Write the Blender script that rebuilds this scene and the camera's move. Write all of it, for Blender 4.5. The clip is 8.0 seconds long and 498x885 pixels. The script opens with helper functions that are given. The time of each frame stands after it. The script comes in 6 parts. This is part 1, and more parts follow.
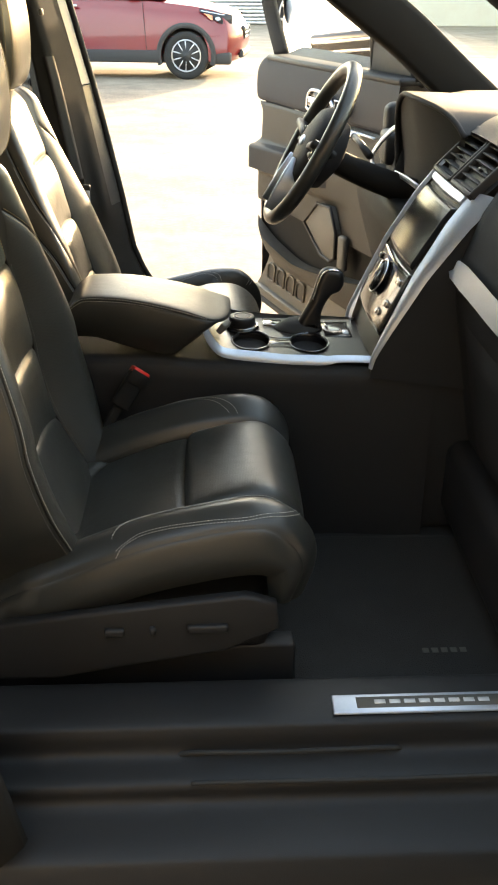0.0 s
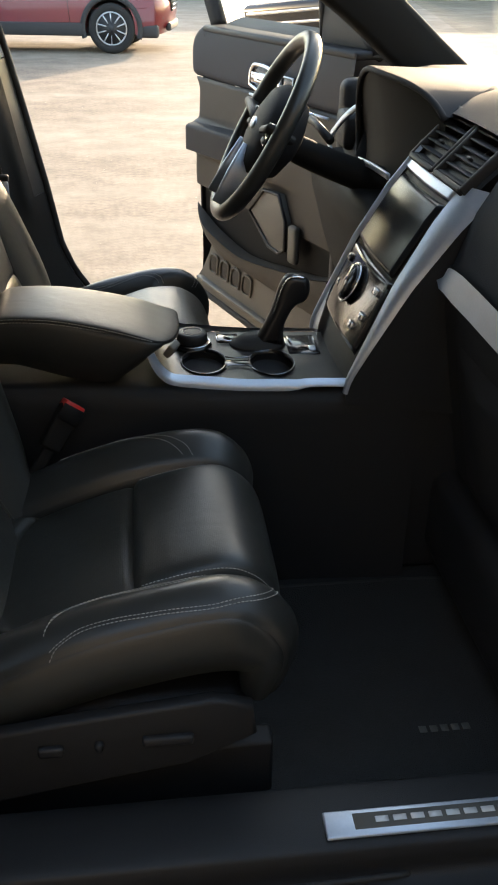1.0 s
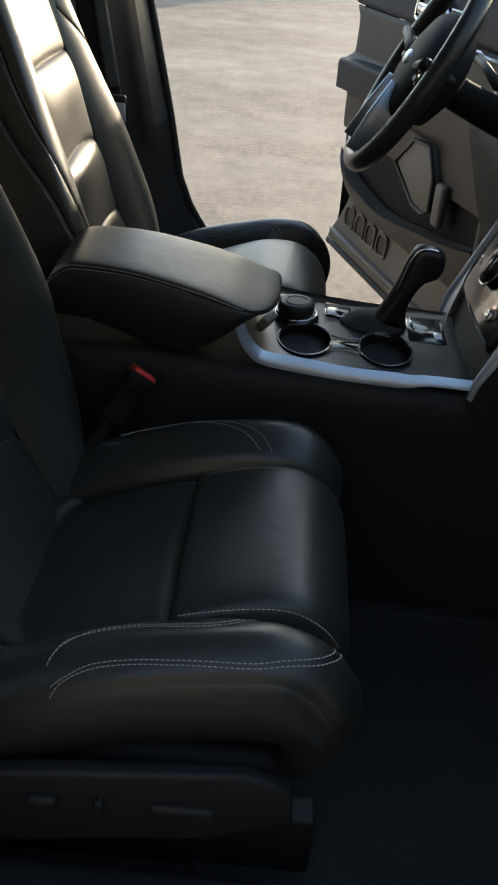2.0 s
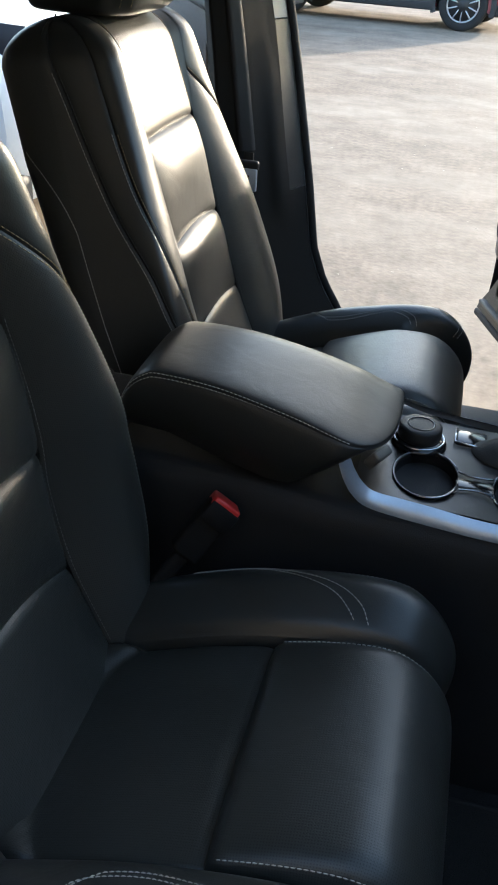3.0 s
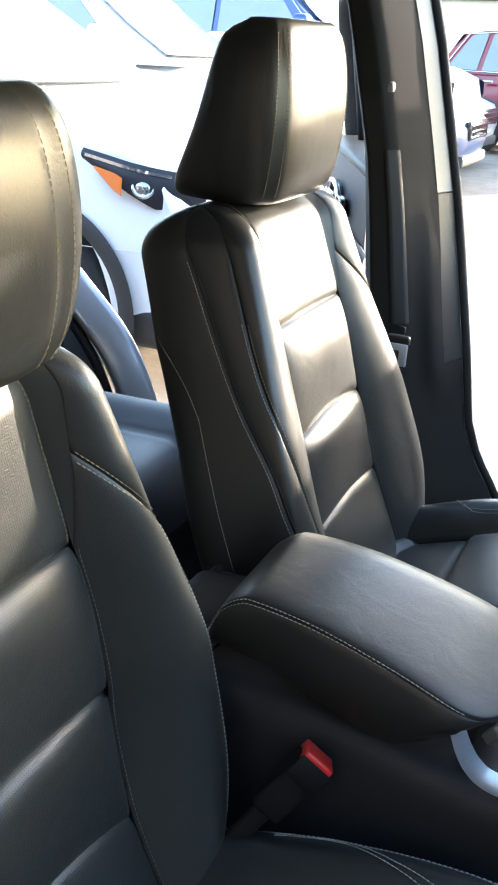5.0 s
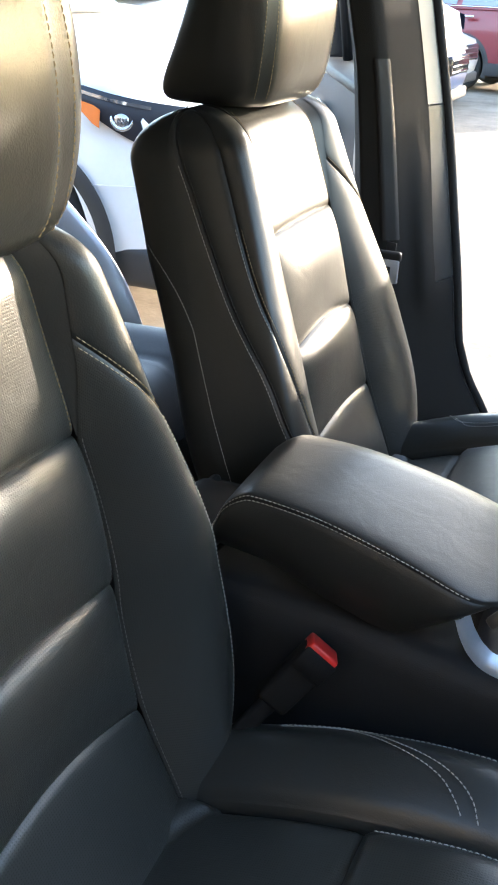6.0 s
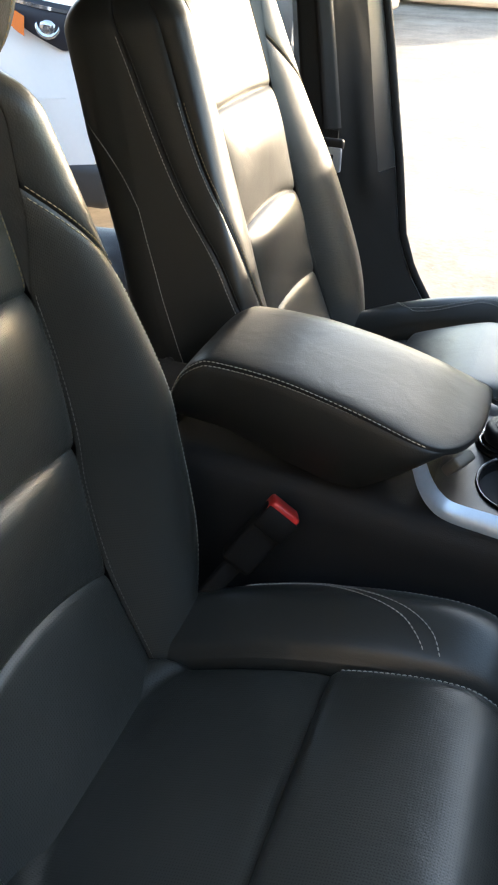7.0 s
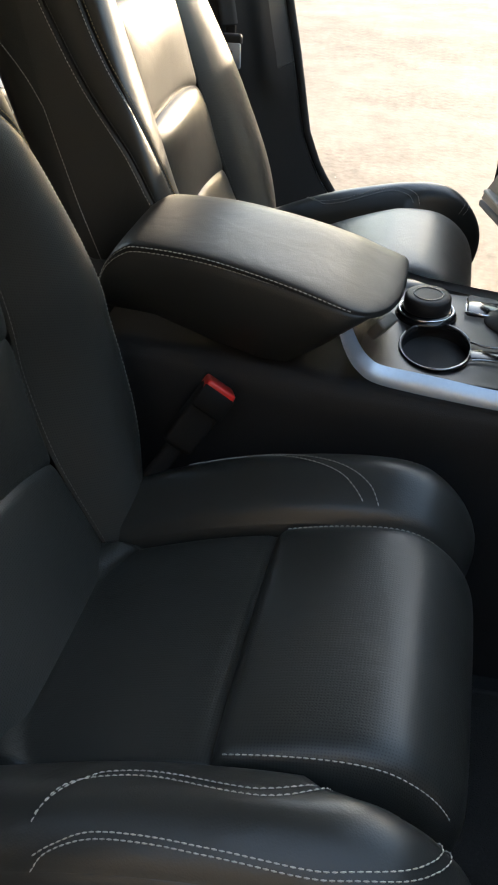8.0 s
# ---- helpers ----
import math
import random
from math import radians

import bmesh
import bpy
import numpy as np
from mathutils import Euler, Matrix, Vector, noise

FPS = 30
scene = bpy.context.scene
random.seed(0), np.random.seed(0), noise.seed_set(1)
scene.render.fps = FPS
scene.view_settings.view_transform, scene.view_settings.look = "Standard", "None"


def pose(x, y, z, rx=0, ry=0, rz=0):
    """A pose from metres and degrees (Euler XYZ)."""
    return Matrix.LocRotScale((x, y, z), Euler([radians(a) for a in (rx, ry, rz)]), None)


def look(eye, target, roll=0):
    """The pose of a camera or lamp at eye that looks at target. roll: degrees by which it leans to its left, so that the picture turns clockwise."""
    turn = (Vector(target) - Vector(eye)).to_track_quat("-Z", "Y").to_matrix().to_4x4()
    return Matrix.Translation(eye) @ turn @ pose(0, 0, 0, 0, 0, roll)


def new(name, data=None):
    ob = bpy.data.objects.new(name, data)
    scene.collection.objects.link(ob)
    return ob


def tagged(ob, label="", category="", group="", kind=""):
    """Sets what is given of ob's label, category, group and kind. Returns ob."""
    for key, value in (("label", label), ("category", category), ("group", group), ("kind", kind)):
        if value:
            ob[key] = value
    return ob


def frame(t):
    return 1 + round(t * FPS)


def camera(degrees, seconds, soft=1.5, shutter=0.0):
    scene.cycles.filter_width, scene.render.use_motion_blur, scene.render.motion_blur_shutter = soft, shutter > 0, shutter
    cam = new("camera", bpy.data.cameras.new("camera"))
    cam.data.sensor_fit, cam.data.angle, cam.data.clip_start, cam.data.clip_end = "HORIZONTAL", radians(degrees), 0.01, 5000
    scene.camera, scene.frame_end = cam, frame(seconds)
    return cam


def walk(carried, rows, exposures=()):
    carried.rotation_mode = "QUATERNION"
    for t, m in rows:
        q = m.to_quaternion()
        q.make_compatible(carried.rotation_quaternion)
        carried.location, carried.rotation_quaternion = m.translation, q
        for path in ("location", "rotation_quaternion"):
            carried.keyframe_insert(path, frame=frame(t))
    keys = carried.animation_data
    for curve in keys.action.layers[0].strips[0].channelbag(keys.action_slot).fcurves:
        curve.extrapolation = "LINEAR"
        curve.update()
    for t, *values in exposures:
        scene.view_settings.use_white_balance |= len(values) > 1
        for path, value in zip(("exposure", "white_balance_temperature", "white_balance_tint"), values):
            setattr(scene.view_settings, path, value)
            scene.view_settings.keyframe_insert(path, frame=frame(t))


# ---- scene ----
cam = camera(31.5, 8.0, soft=2.0)
PATH = [
    (0, (0.037, -1.654, 1.426), (0.125, 0.29, 0.402), 0.4),
    (0.5, (0.015, -1.513, 1.426), (0.204, 0.417, 0.387), 0.8),
    (1, (0.022, -1.382, 1.397), (0.261, 0.524, 0.327), 0.9),
    (1.5, (0.065, -1.245, 1.371), (0.213, 0.631, 0.231), 2.2),
    (2, (0.078, -1.157, 1.343), (0.024, 0.69, 0.15), 4.1),
    (2.2, (0.074, -1.119, 1.337), (-0.04, 0.72, 0.134), 4.9),
    (3.3, (0.108, -0.867, 1.364), (-0.405, 0.98, 0.284), 3.1),
    (3.5, (0.117, -0.843, 1.382), (-0.475, 1.006, 0.348), 2.8),
    (4, (0.119, -0.784, 1.423), (-0.685, 1.052, 0.518), 2.2),
    (4.2, (0.104, -0.767, 1.428), (-0.736, 1.067, 0.552), 3.0),
    (5.5, (0.102, -0.772, 1.379), (-0.733, 1.026, 0.427), 2.3),
    (6, (0.095, -0.79, 1.354), (-0.678, 1.003, 0.338), 2.3),
    (6.5, (0.093, -0.811, 1.329), (-0.61, 0.973, 0.252), 2.1),
    (7, (0.1, -0.828, 1.297), (-0.511, 0.942, 0.142), 2.0),
    (7.5, (0.107, -0.84, 1.272), (-0.404, 0.906, 0.034), 1.8),
    (8, (0.099, -0.883, 1.265), (-0.288, 0.858, -0.023), 0.7),
]
EXPOSURES = [(0.0, 3.8, 9400, 12), (0.5, 3.35, 8800, 14), (1.0, 2.95, 7800, 13), (1.5, 2.6, 7200, 13), (2.0, 2.3, 6900, 10), (2.2, 1.8, 6700, 9), (3.3, 3.35, 6300, 10), (4.2, 3.9, 6100, 11), (5.5, 3.95, 6450, 12), (6.5, 3.9, 6750, 12), (7.5, 3.45, 7300, 11), (8.0, 3.3, 7400, 12)]
walk(cam, [(t, look(eye, target, roll)) for t, eye, target, roll in PATH], EXPOSURES)

# ---- light ----
SUN_AZ, SUN_EL = 62.0, 11.5      # degrees from +x towards +y, and above the horizon
sun_dir = Vector((math.cos(radians(SUN_AZ)) * math.cos(radians(SUN_EL)), math.sin(radians(SUN_AZ)) * math.cos(radians(SUN_EL)), math.sin(radians(SUN_EL))))
world = bpy.data.worlds.new("sky")
world.use_nodes = True
scene.world = world
wn = world.node_tree.nodes
sky = wn.new("ShaderNodeTexSky")
sky.sky_type, sky.sun_disc = "NISHITA", False
sky.sun_elevation, sky.sun_rotation = radians(SUN_EL), radians(90 - SUN_AZ)
wn["Background"].inputs["Strength"].default_value = 0.15
world.node_tree.links.new(sky.outputs["Color"], wn["Background"].inputs["Color"])
sun = new("sun", bpy.data.lights.new("sun", "SUN"))
sun.data.energy, sun.data.angle, sun.data.color = 1.2, radians(0.6), (1.0, 0.86, 0.68)
sun.matrix_world = Matrix.Translation((0, 0, 6)) @ sun_dir.to_track_quat("Z", "Y").to_matrix().to_4x4()


# ---- materials ----
def material(name, color, rough=0.5, metal=0.0, var=0.15, scale=6.0, bump=0.0, bump_scale=400.0, coat=0.0, spec=0.5, fine=0.0, fine_scale=120.0, rough_var=0.0):
    """A surface with large stains, fine grain and relief, all in metres of object space."""
    m = bpy.data.materials.new(name)
    m.use_nodes = True
    nt = m.node_tree
    n, l = nt.nodes, nt.links
    b = n["Principled BSDF"]
    b.inputs["Roughness"].default_value, b.inputs["Metallic"].default_value = rough, metal
    b.inputs["Coat Weight"].default_value, b.inputs["Specular IOR Level"].default_value = coat, spec
    tc = n.new("ShaderNodeTexCoord")
    big = n.new("ShaderNodeTexNoise")
    big.inputs["Scale"].default_value, big.inputs["Detail"].default_value = scale, 6.0
    l.new(tc.outputs["Object"], big.inputs["Vector"])
    ramp = n.new("ShaderNodeMix")
    ramp.data_type = "RGBA"
    c = Vector(color)
    ramp.inputs["A"].default_value = (*(c * (1 - var)), 1)
    ramp.inputs["B"].default_value = (*(c * (1 + var)), 1)
    l.new(big.outputs["Fac"], ramp.inputs["Factor"])
    col = ramp.outputs["Result"]
    if fine:
        sm = n.new("ShaderNodeTexNoise")
        sm.inputs["Scale"].default_value, sm.inputs["Detail"].default_value = fine_scale, 3.0
        l.new(tc.outputs["Object"], sm.inputs["Vector"])
        mul = n.new("ShaderNodeMix")
        mul.data_type, mul.blend_type = "RGBA", "OVERLAY"
        mul.inputs["Factor"].default_value = fine
        l.new(col, mul.inputs["A"])
        l.new(sm.outputs["Fac"], mul.inputs["B"])
        col = mul.outputs["Result"]
    l.new(col, b.inputs["Base Color"])
    if rough_var:
        mr = n.new("ShaderNodeMapRange")
        mr.inputs["To Min"].default_value, mr.inputs["To Max"].default_value = max(0.02, rough - rough_var), min(1, rough + rough_var)
        l.new(big.outputs["Fac"], mr.inputs["Value"])
        l.new(mr.outputs["Result"], b.inputs["Roughness"])
    if bump:
        v = n.new("ShaderNodeTexVoronoi")
        v.inputs["Scale"].default_value = bump_scale
        l.new(tc.outputs["Object"], v.inputs["Vector"])
        bp = n.new("ShaderNodeBump")
        bp.inputs["Strength"].default_value, bp.inputs["Distance"].default_value = bump, 0.001
        l.new(v.outputs["Distance"], bp.inputs["Height"])
        l.new(bp.outputs["Normal"], b.inputs["Normal"])
    return m


def leather(name, color, rough, perforated=False):
    """Grained hide; perforated hide has a grid of pinholes 2.5 mm apart along the panel's own coordinates."""
    m = material(name, color, rough, 0, 0.2, 9.0, 0.10, 650.0, rough_var=0.08, spec=0.55)
    nt = m.node_tree
    n, l = nt.nodes, nt.links
    b = n["Principled BSDF"]
    tc = n.new("ShaderNodeTexCoord")
    wr = n.new("ShaderNodeTexNoise")
    wr.inputs["Scale"].default_value, wr.inputs["Detail"].default_value, wr.inputs["Distortion"].default_value = 22.0, 3.0, 0.6
    l.new(tc.outputs["Object"], wr.inputs["Vector"])
    bw = n.new("ShaderNodeBump")
    bw.inputs["Strength"].default_value, bw.inputs["Distance"].default_value = 0.20, 0.004
    l.new(wr.outputs["Fac"], bw.inputs["Height"])
    old = b.inputs["Normal"].links[0].from_node
    l.new(bw.outputs["Normal"], old.inputs["Normal"])
    if perforated:
        sc = n.new("ShaderNodeVectorMath")
        sc.operation = "MULTIPLY"
        sc.inputs[1].default_value = (400.0, 400.0, 0.0)
        l.new(tc.outputs["UV"], sc.inputs[0])
        fr = n.new("ShaderNodeVectorMath")
        fr.operation = "FRACTION"
        l.new(sc.outputs["Vector"], fr.inputs[0])
        ds = n.new("ShaderNodeVectorMath")
        ds.operation = "DISTANCE"
        ds.inputs[1].default_value = (0.5, 0.5, 0.0)
        l.new(fr.outputs["Vector"], ds.inputs[0])
        st = n.new("ShaderNodeMapRange")
        st.inputs["From Min"].default_value, st.inputs["From Max"].default_value = 0.2, 0.3
        l.new(ds.outputs["Value"], st.inputs["Value"])
        bd = n.new("ShaderNodeBump")
        bd.inputs["Strength"].default_value, bd.inputs["Distance"].default_value = 0.20, 0.0005
        l.new(st.outputs["Result"], bd.inputs["Height"])
        l.new(old.outputs["Normal"], bd.inputs["Normal"])
        l.new(bd.outputs["Normal"], b.inputs["Normal"])
        hole = n.new("ShaderNodeMix")
        hole.data_type, hole.blend_type = "RGBA", "MULTIPLY"
        hole.inputs["Factor"].default_value = 1.0
        src = b.inputs["Base Color"].links[0].from_socket
        l.new(src, hole.inputs["A"])
        mr = n.new("ShaderNodeMapRange")
        mr.inputs["To Min"].default_value = 0.45
        l.new(st.outputs["Result"], mr.inputs["Value"])
        l.new(mr.outputs["Result"], hole.inputs["B"])
        l.new(hole.outputs["Result"], b.inputs["Base Color"])
    return m


def glass(name, tint, rough=0.0, mix=0.12):
    """A thin pane: mostly clear, with the mirror of its two faces."""
    m = bpy.data.materials.new(name)
    m.use_nodes = True
    n, l = m.node_tree.nodes, m.node_tree.links
    out = n["Material Output"]
    n.remove(n["Principled BSDF"])
    tr = n.new("ShaderNodeBsdfTransparent")
    tr.inputs["Color"].default_value = (*tint, 1)
    gl = n.new("ShaderNodeBsdfGlossy")
    gl.inputs["Roughness"].default_value = rough
    mx = n.new("ShaderNodeMixShader")
    fr = n.new("ShaderNodeFresnel")
    fr.inputs["IOR"].default_value = 1.3
    l.new(fr.outputs["Fac"], mx.inputs["Fac"])
    l.new(tr.outputs["BSDF"], mx.inputs[1])
    l.new(gl.outputs["BSDF"], mx.inputs[2])
    l.new(mx.outputs["Shader"], out.inputs["Surface"])
    return m


LEATHER = leather("black_leather", (0.0255, 0.0265, 0.0245), 0.34)
PERF = leather("perforated_leather", (0.0295, 0.0305, 0.0275), 0.36, True)
PADHIDE = leather("armrest_leather", (0.0215, 0.0225, 0.0215), 0.40)
PADHIDE.node_tree.nodes["Principled BSDF"].inputs["Specular IOR Level"].default_value = 0.38
DARKTHREAD = material("dark_thread", (0.10, 0.10, 0.09), 0.7, 0, 0.2, 60)
THREAD = material("thread", (0.40, 0.39, 0.35), 0.7, 0, 0.2, 60)
GOLDTHREAD = material("tan_thread", (0.30, 0.23, 0.13), 0.7, 0, 0.2, 60)
PLASTIC = material("black_plastic", (0.016, 0.016, 0.017), 0.52, 0, 0.12, 8, 0.25, 900, rough_var=0.05, spec=0.35)
SOFT = material("soft_dash_skin", (0.024, 0.025, 0.028), 0.66, 0, 0.12, 8, 0.3, 700, spec=0.18)
DOORTRIM = material("door_trim", (0.014, 0.018, 0.027), 0.55, 0, 0.12, 7, 0.25, 700, spec=0.25)
GREYTRIM = material("grey_plastic", (0.085, 0.080, 0.070), 0.6, 0, 0.15, 9, 0.2, 700)
GLOSS = material("gloss_black", (0.010, 0.010, 0.011), 0.14, 0, 0.1, 5, spec=0.45, coat=0.2)
SILVER = material("satin_silver", (0.50, 0.555, 0.63), 0.36, 0.7, 0.08, 20, 0.03, 1500, fine=0.1, fine_scale=300)
DARKCHROME = material("dark_chrome", (0.22, 0.23, 0.25), 0.16, 1.0, 0.05, 20)
CHROME = material("chrome", (0.7, 0.71, 0.73), 0.1, 1.0, 0.04, 20)
SCREEN = material("screen", (0.010, 0.011, 0.012), 0.22, 0, 0.1, 4, spec=0.16)
CARPET = material("carpet", (0.016, 0.016, 0.017), 0.95, 0, 0.3, 12, 1.0, 350, fine=0.5, fine_scale=500)
LEVER = material("lever_black", (0.012, 0.012, 0.013), 0.28, 0, 0.1, 9, 0.05, 900, spec=0.5)
PLATE = material("console_top_black", (0.010, 0.010, 0.011), 0.30, 0, 0.1, 9, 0.1, 1200, rough_var=0.06)
RED = material("red_plastic", (0.62, 0.03, 0.025), 0.35, 0, 0.08, 30)
CONSOLE = material("console_skin", (0.019, 0.020, 0.022), 0.58, 0, 0.12, 8, 0.25, 800, spec=0.25)
# buckle plastic; its near-black also stands in for shade in recesses of dash and door
BUCKLE_SHADE = material("buckle_and_shade_black", (0.010, 0.010, 0.010), 0.65, 0, 0.15, 30, 0.2, 900, spec=0.12)
RUBBER = material("rubber", (0.02, 0.02, 0.02), 0.8, 0, 0.2, 20, 0.3, 500)
LINING = material("headliner", (0.24, 0.23, 0.21), 0.95, 0, 0.08, 10, 0.4, 900)
PILLAR = material("pillar_trim", (0.016, 0.015, 0.014), 0.85, 0, 0.12, 8, 0.25, 800, spec=0.25)
# clip's own pale grey; on the pillar strip it stands in for sunlight
SUNSTRIP_CLIP = material("sunlit_strip_and_clip", (0.26, 0.25, 0.22), 0.5, 0, 0.1, 8, 0.2, 800)
WEB = material("belt_webbing", (0.014, 0.014, 0.014), 0.8, 0, 0.2, 60, 0.6, 900)
OWNPAINT = material("silver_car_paint", (0.55, 0.57, 0.60), 0.3, 0.35, 0.05, 4, coat=0.8)
GLASS = glass("clear_glass", (0.92, 0.95, 0.93))
TINT = glass("tinted_glass", (0.35, 0.38, 0.38))
DARKGLASS = material("car_window", (0.07, 0.08, 0.085), 0.06, 0, 0.3, 2, spec=1.0, coat=1.0)
# dusty glass, made pale so the base colour carries the reflected sky
DUSTSHEEN = material("dusty_sheen_windscreen", (0.30, 0.33, 0.34), 0.12, 0, 0.25, 2.5, spec=1.0, coat=1.0, fine=0.2, fine_scale=12)
WHITELETTER = material("pale_letter", (0.62, 0.62, 0.62), 0.4, 0.3, 0.05, 30)


def paint(name, color, metal=0.0):
    return material(name, color, 0.30, metal, 0.04, 2.0, coat=0.45, fine=0.08, fine_scale=60)


# ---- mesh helpers ----
def thing(name, label, category, group="", kind=""):
    return tagged(new(name), label, category, group, kind)


def part(name, mesh, mat, parent=None, label="", smooth=True):
    """Links a bmesh or a mesh as one object under parent."""
    if isinstance(mesh, bmesh.types.BMesh):
        me = bpy.data.meshes.new(name)
        mesh.to_mesh(me)
        mesh.free()
    else:
        me = mesh
    me.materials.append(mat)
    if smooth:
        me.shade_smooth()
    ob = new(name, me)
    ob.parent = parent
    return tagged(ob, label)


def sharp(ob, angle=35):
    ob.data.set_sharp_from_angle(angle=radians(angle))
    return ob


def lerp(table, x):
    """Smooth reading of a table of (x, value)."""
    xs, vs = zip(*table)
    return float(np.interp(x, xs, vs))


def smooth_curve(pts, n):
    """n + 1 points along a Catmull-Rom curve through pts."""
    P = [Vector(p) for p in pts]
    P = [P[0] * 2 - P[1]] + P + [P[-1] * 2 - P[-2]]
    out, m = [], len(P) - 3
    for i in range(n + 1):
        t = i / n * m
        k = min(int(t), m - 1)
        t -= k
        a, b, c, d = P[k:k + 4]
        out.append(0.5 * (2 * b + (c - a) * t + (2 * a - 5 * b + 4 * c - d) * t * t + (3 * b - a - 3 * c + d) * t ** 3))
    return out


def grid(fn, us, vs, flip=False):
    """A sheet of faces from fn(u, v) -> Vector, with metres as UV."""
    nu, nv = len(us), len(vs)
    P = [[fn(u, v) for v in vs] for u in us]
    verts = [p for row in P for p in row]
    faces = []
    for i in range(nu - 1):
        for j in range(nv - 1):
            a = i * nv + j
            q = (a, a + 1, a + nv + 1, a + nv)
            faces.append(q[::-1] if flip else q)
    me = bpy.data.meshes.new("sheet")
    me.from_pydata(verts, [], faces)
    mi, mj = nu // 2, nv // 2
    dx = np.concatenate([[0], np.cumsum([(P[i + 1][mj] - P[i][mj]).length for i in range(nu - 1)])])
    dy = np.concatenate([[0], np.cumsum([(P[mi][j + 1] - P[mi][j]).length for j in range(nv - 1)])])
    uv = me.uv_layers.new(name="UVMap")
    data = np.zeros((len(me.loops), 2), dtype=np.float32)
    for k, lp in enumerate(me.loops):
        i, j = divmod(lp.vertex_index, nv)
        data[k] = dx[i], dy[j]
    uv.data.foreach_set("uv", data.ravel())
    return me


def cosine(a, b, n):
    """n + 1 values from a to b, dense at both ends."""
    return [a + (b - a) * (0.5 - 0.5 * math.cos(math.pi * i / n)) for i in range(n + 1)]


def even(a, b, n):
    return [a + (b - a) * i / n for i in range(n + 1)]


def sweep(pts, r, seg=10, caps=True, closed=False, flat=None):
    """A tube of radius r (a number or a list) along pts; flat=(w, h) gives a strap of that section instead."""
    bm = bmesh.new()
    P = [Vector(p) for p in pts]
    n = len(P)
    rings, up = [], None
    for i, p in enumerate(P):
        a, b = (P[(i - 1) % n], P[(i + 1) % n]) if closed else (P[max(i - 1, 0)], P[min(i + 1, n - 1)])
        t = (b - a).normalized()
        if up is None:
            up = t.orthogonal().normalized() if abs(t.z) > 0.9 else t.cross(Vector((0, 0, 1))).normalized()
        x = (up - t * up.dot(t)).normalized()
        up = x
        y = t.cross(x)
        rr = r[i] if isinstance(r, (list, tuple)) else r
        ring = []
        for k in range(seg):
            a2 = 2 * math.pi * k / seg
            cx, cy = math.cos(a2), math.sin(a2)
            if flat:
                cx = math.copysign(abs(cx) ** 0.4, cx) * flat[0] / 2
                cy = math.copysign(abs(cy) ** 0.4, cy) * flat[1] / 2
            else:
                cx, cy = cx * rr, cy * rr
            ring.append(bm.verts.new(p + x * cx + y * cy))
        rings.append(ring)
    for i in range(n if closed else n - 1):
        A, B = rings[i], rings[(i + 1) % n]
        for k in range(seg):
            bm.faces.new((A[k], A[(k + 1) % seg], B[(k + 1) % seg], B[k]))
    if caps and not closed:
        bm.faces.new(rings[0][::-1])
        bm.faces.new(rings[-1])
    bmesh.ops.recalc_face_normals(bm, faces=bm.faces)
    return bm


def slab(x0, x1, y0, y1, z0, z1, r=0.004, seg=2, m=None):
    """A rounded box."""
    bm = bmesh.new()
    bmesh.ops.create_cube(bm, size=1)
    for v in bm.verts:
        v.co = Vector(((x0 + x1) / 2 + v.co.x * (x1 - x0), (y0 + y1) / 2 + v.co.y * (y1 - y0), (z0 + z1) / 2 + v.co.z * (z1 - z0)))
    if r:
        r = min(r, 0.49 * min(abs(x1 - x0), abs(y1 - y0), abs(z1 - z0)))
        bmesh.ops.bevel(bm, geom=bm.edges[:], offset=r, segments=seg, profile=0.5, affect="EDGES")
    if m is not None:
        bm.transform(m)
    return bm


def prism(outline, thick, r=0.003, seg=2, m=None):
    """An outline in x and y, raised by thick in z, with rounded edges."""
    bm = bmesh.new()
    f = bm.faces.new([bm.verts.new((x, y, 0)) for x, y in outline])
    bmesh.ops.recalc_face_normals(bm, faces=[f])
    ex = bmesh.ops.extrude_face_region(bm, geom=[f])
    for v in ex["geom"]:
        if isinstance(v, bmesh.types.BMVert):
            v.co.z += thick
    bmesh.ops.recalc_face_normals(bm, faces=bm.faces)
    if r:
        es = [e for e in bm.edges if abs(e.verts[0].co.z - e.verts[1].co.z) < 1e-6]
        bmesh.ops.bevel(bm, geom=es, offset=min(r, thick * 0.45), segments=seg, profile=0.5, affect="EDGES")
    if m is not None:
        bm.transform(m)
    return bm


def lathe(profile, seg=32, m=None):
    """Radius and height pairs turned about z."""
    bm = bmesh.new()
    rings = [[bm.verts.new((r * math.cos(2 * math.pi * k / seg), r * math.sin(2 * math.pi * k / seg), z)) for k in range(seg)] for r, z in profile]
    for A, B in zip(rings, rings[1:]):
        for k in range(seg):
            bm.faces.new((A[k], A[(k + 1) % seg], B[(k + 1) % seg], B[k]))
    for ring, (r, z) in ((rings[0], profile[0]), (rings[-1], profile[-1])):
        if r < 0.9 * max(p[0] for p in profile) or True:
            bm.faces.new(ring)
    bmesh.ops.remove_doubles(bm, verts=bm.verts, dist=1e-6)
    bmesh.ops.recalc_face_normals(bm, faces=bm.faces)
    if m is not None:
        bm.transform(m)
    return bm


def merge(*bms):
    """Several bmeshes joined into the first."""
    out = bms[0]
    for b in bms[1:]:
        me = bpy.data.meshes.new("tmp")
        b.to_mesh(me)
        b.free()
        out.from_mesh(me)
        bpy.data.meshes.remove(me)
    return out


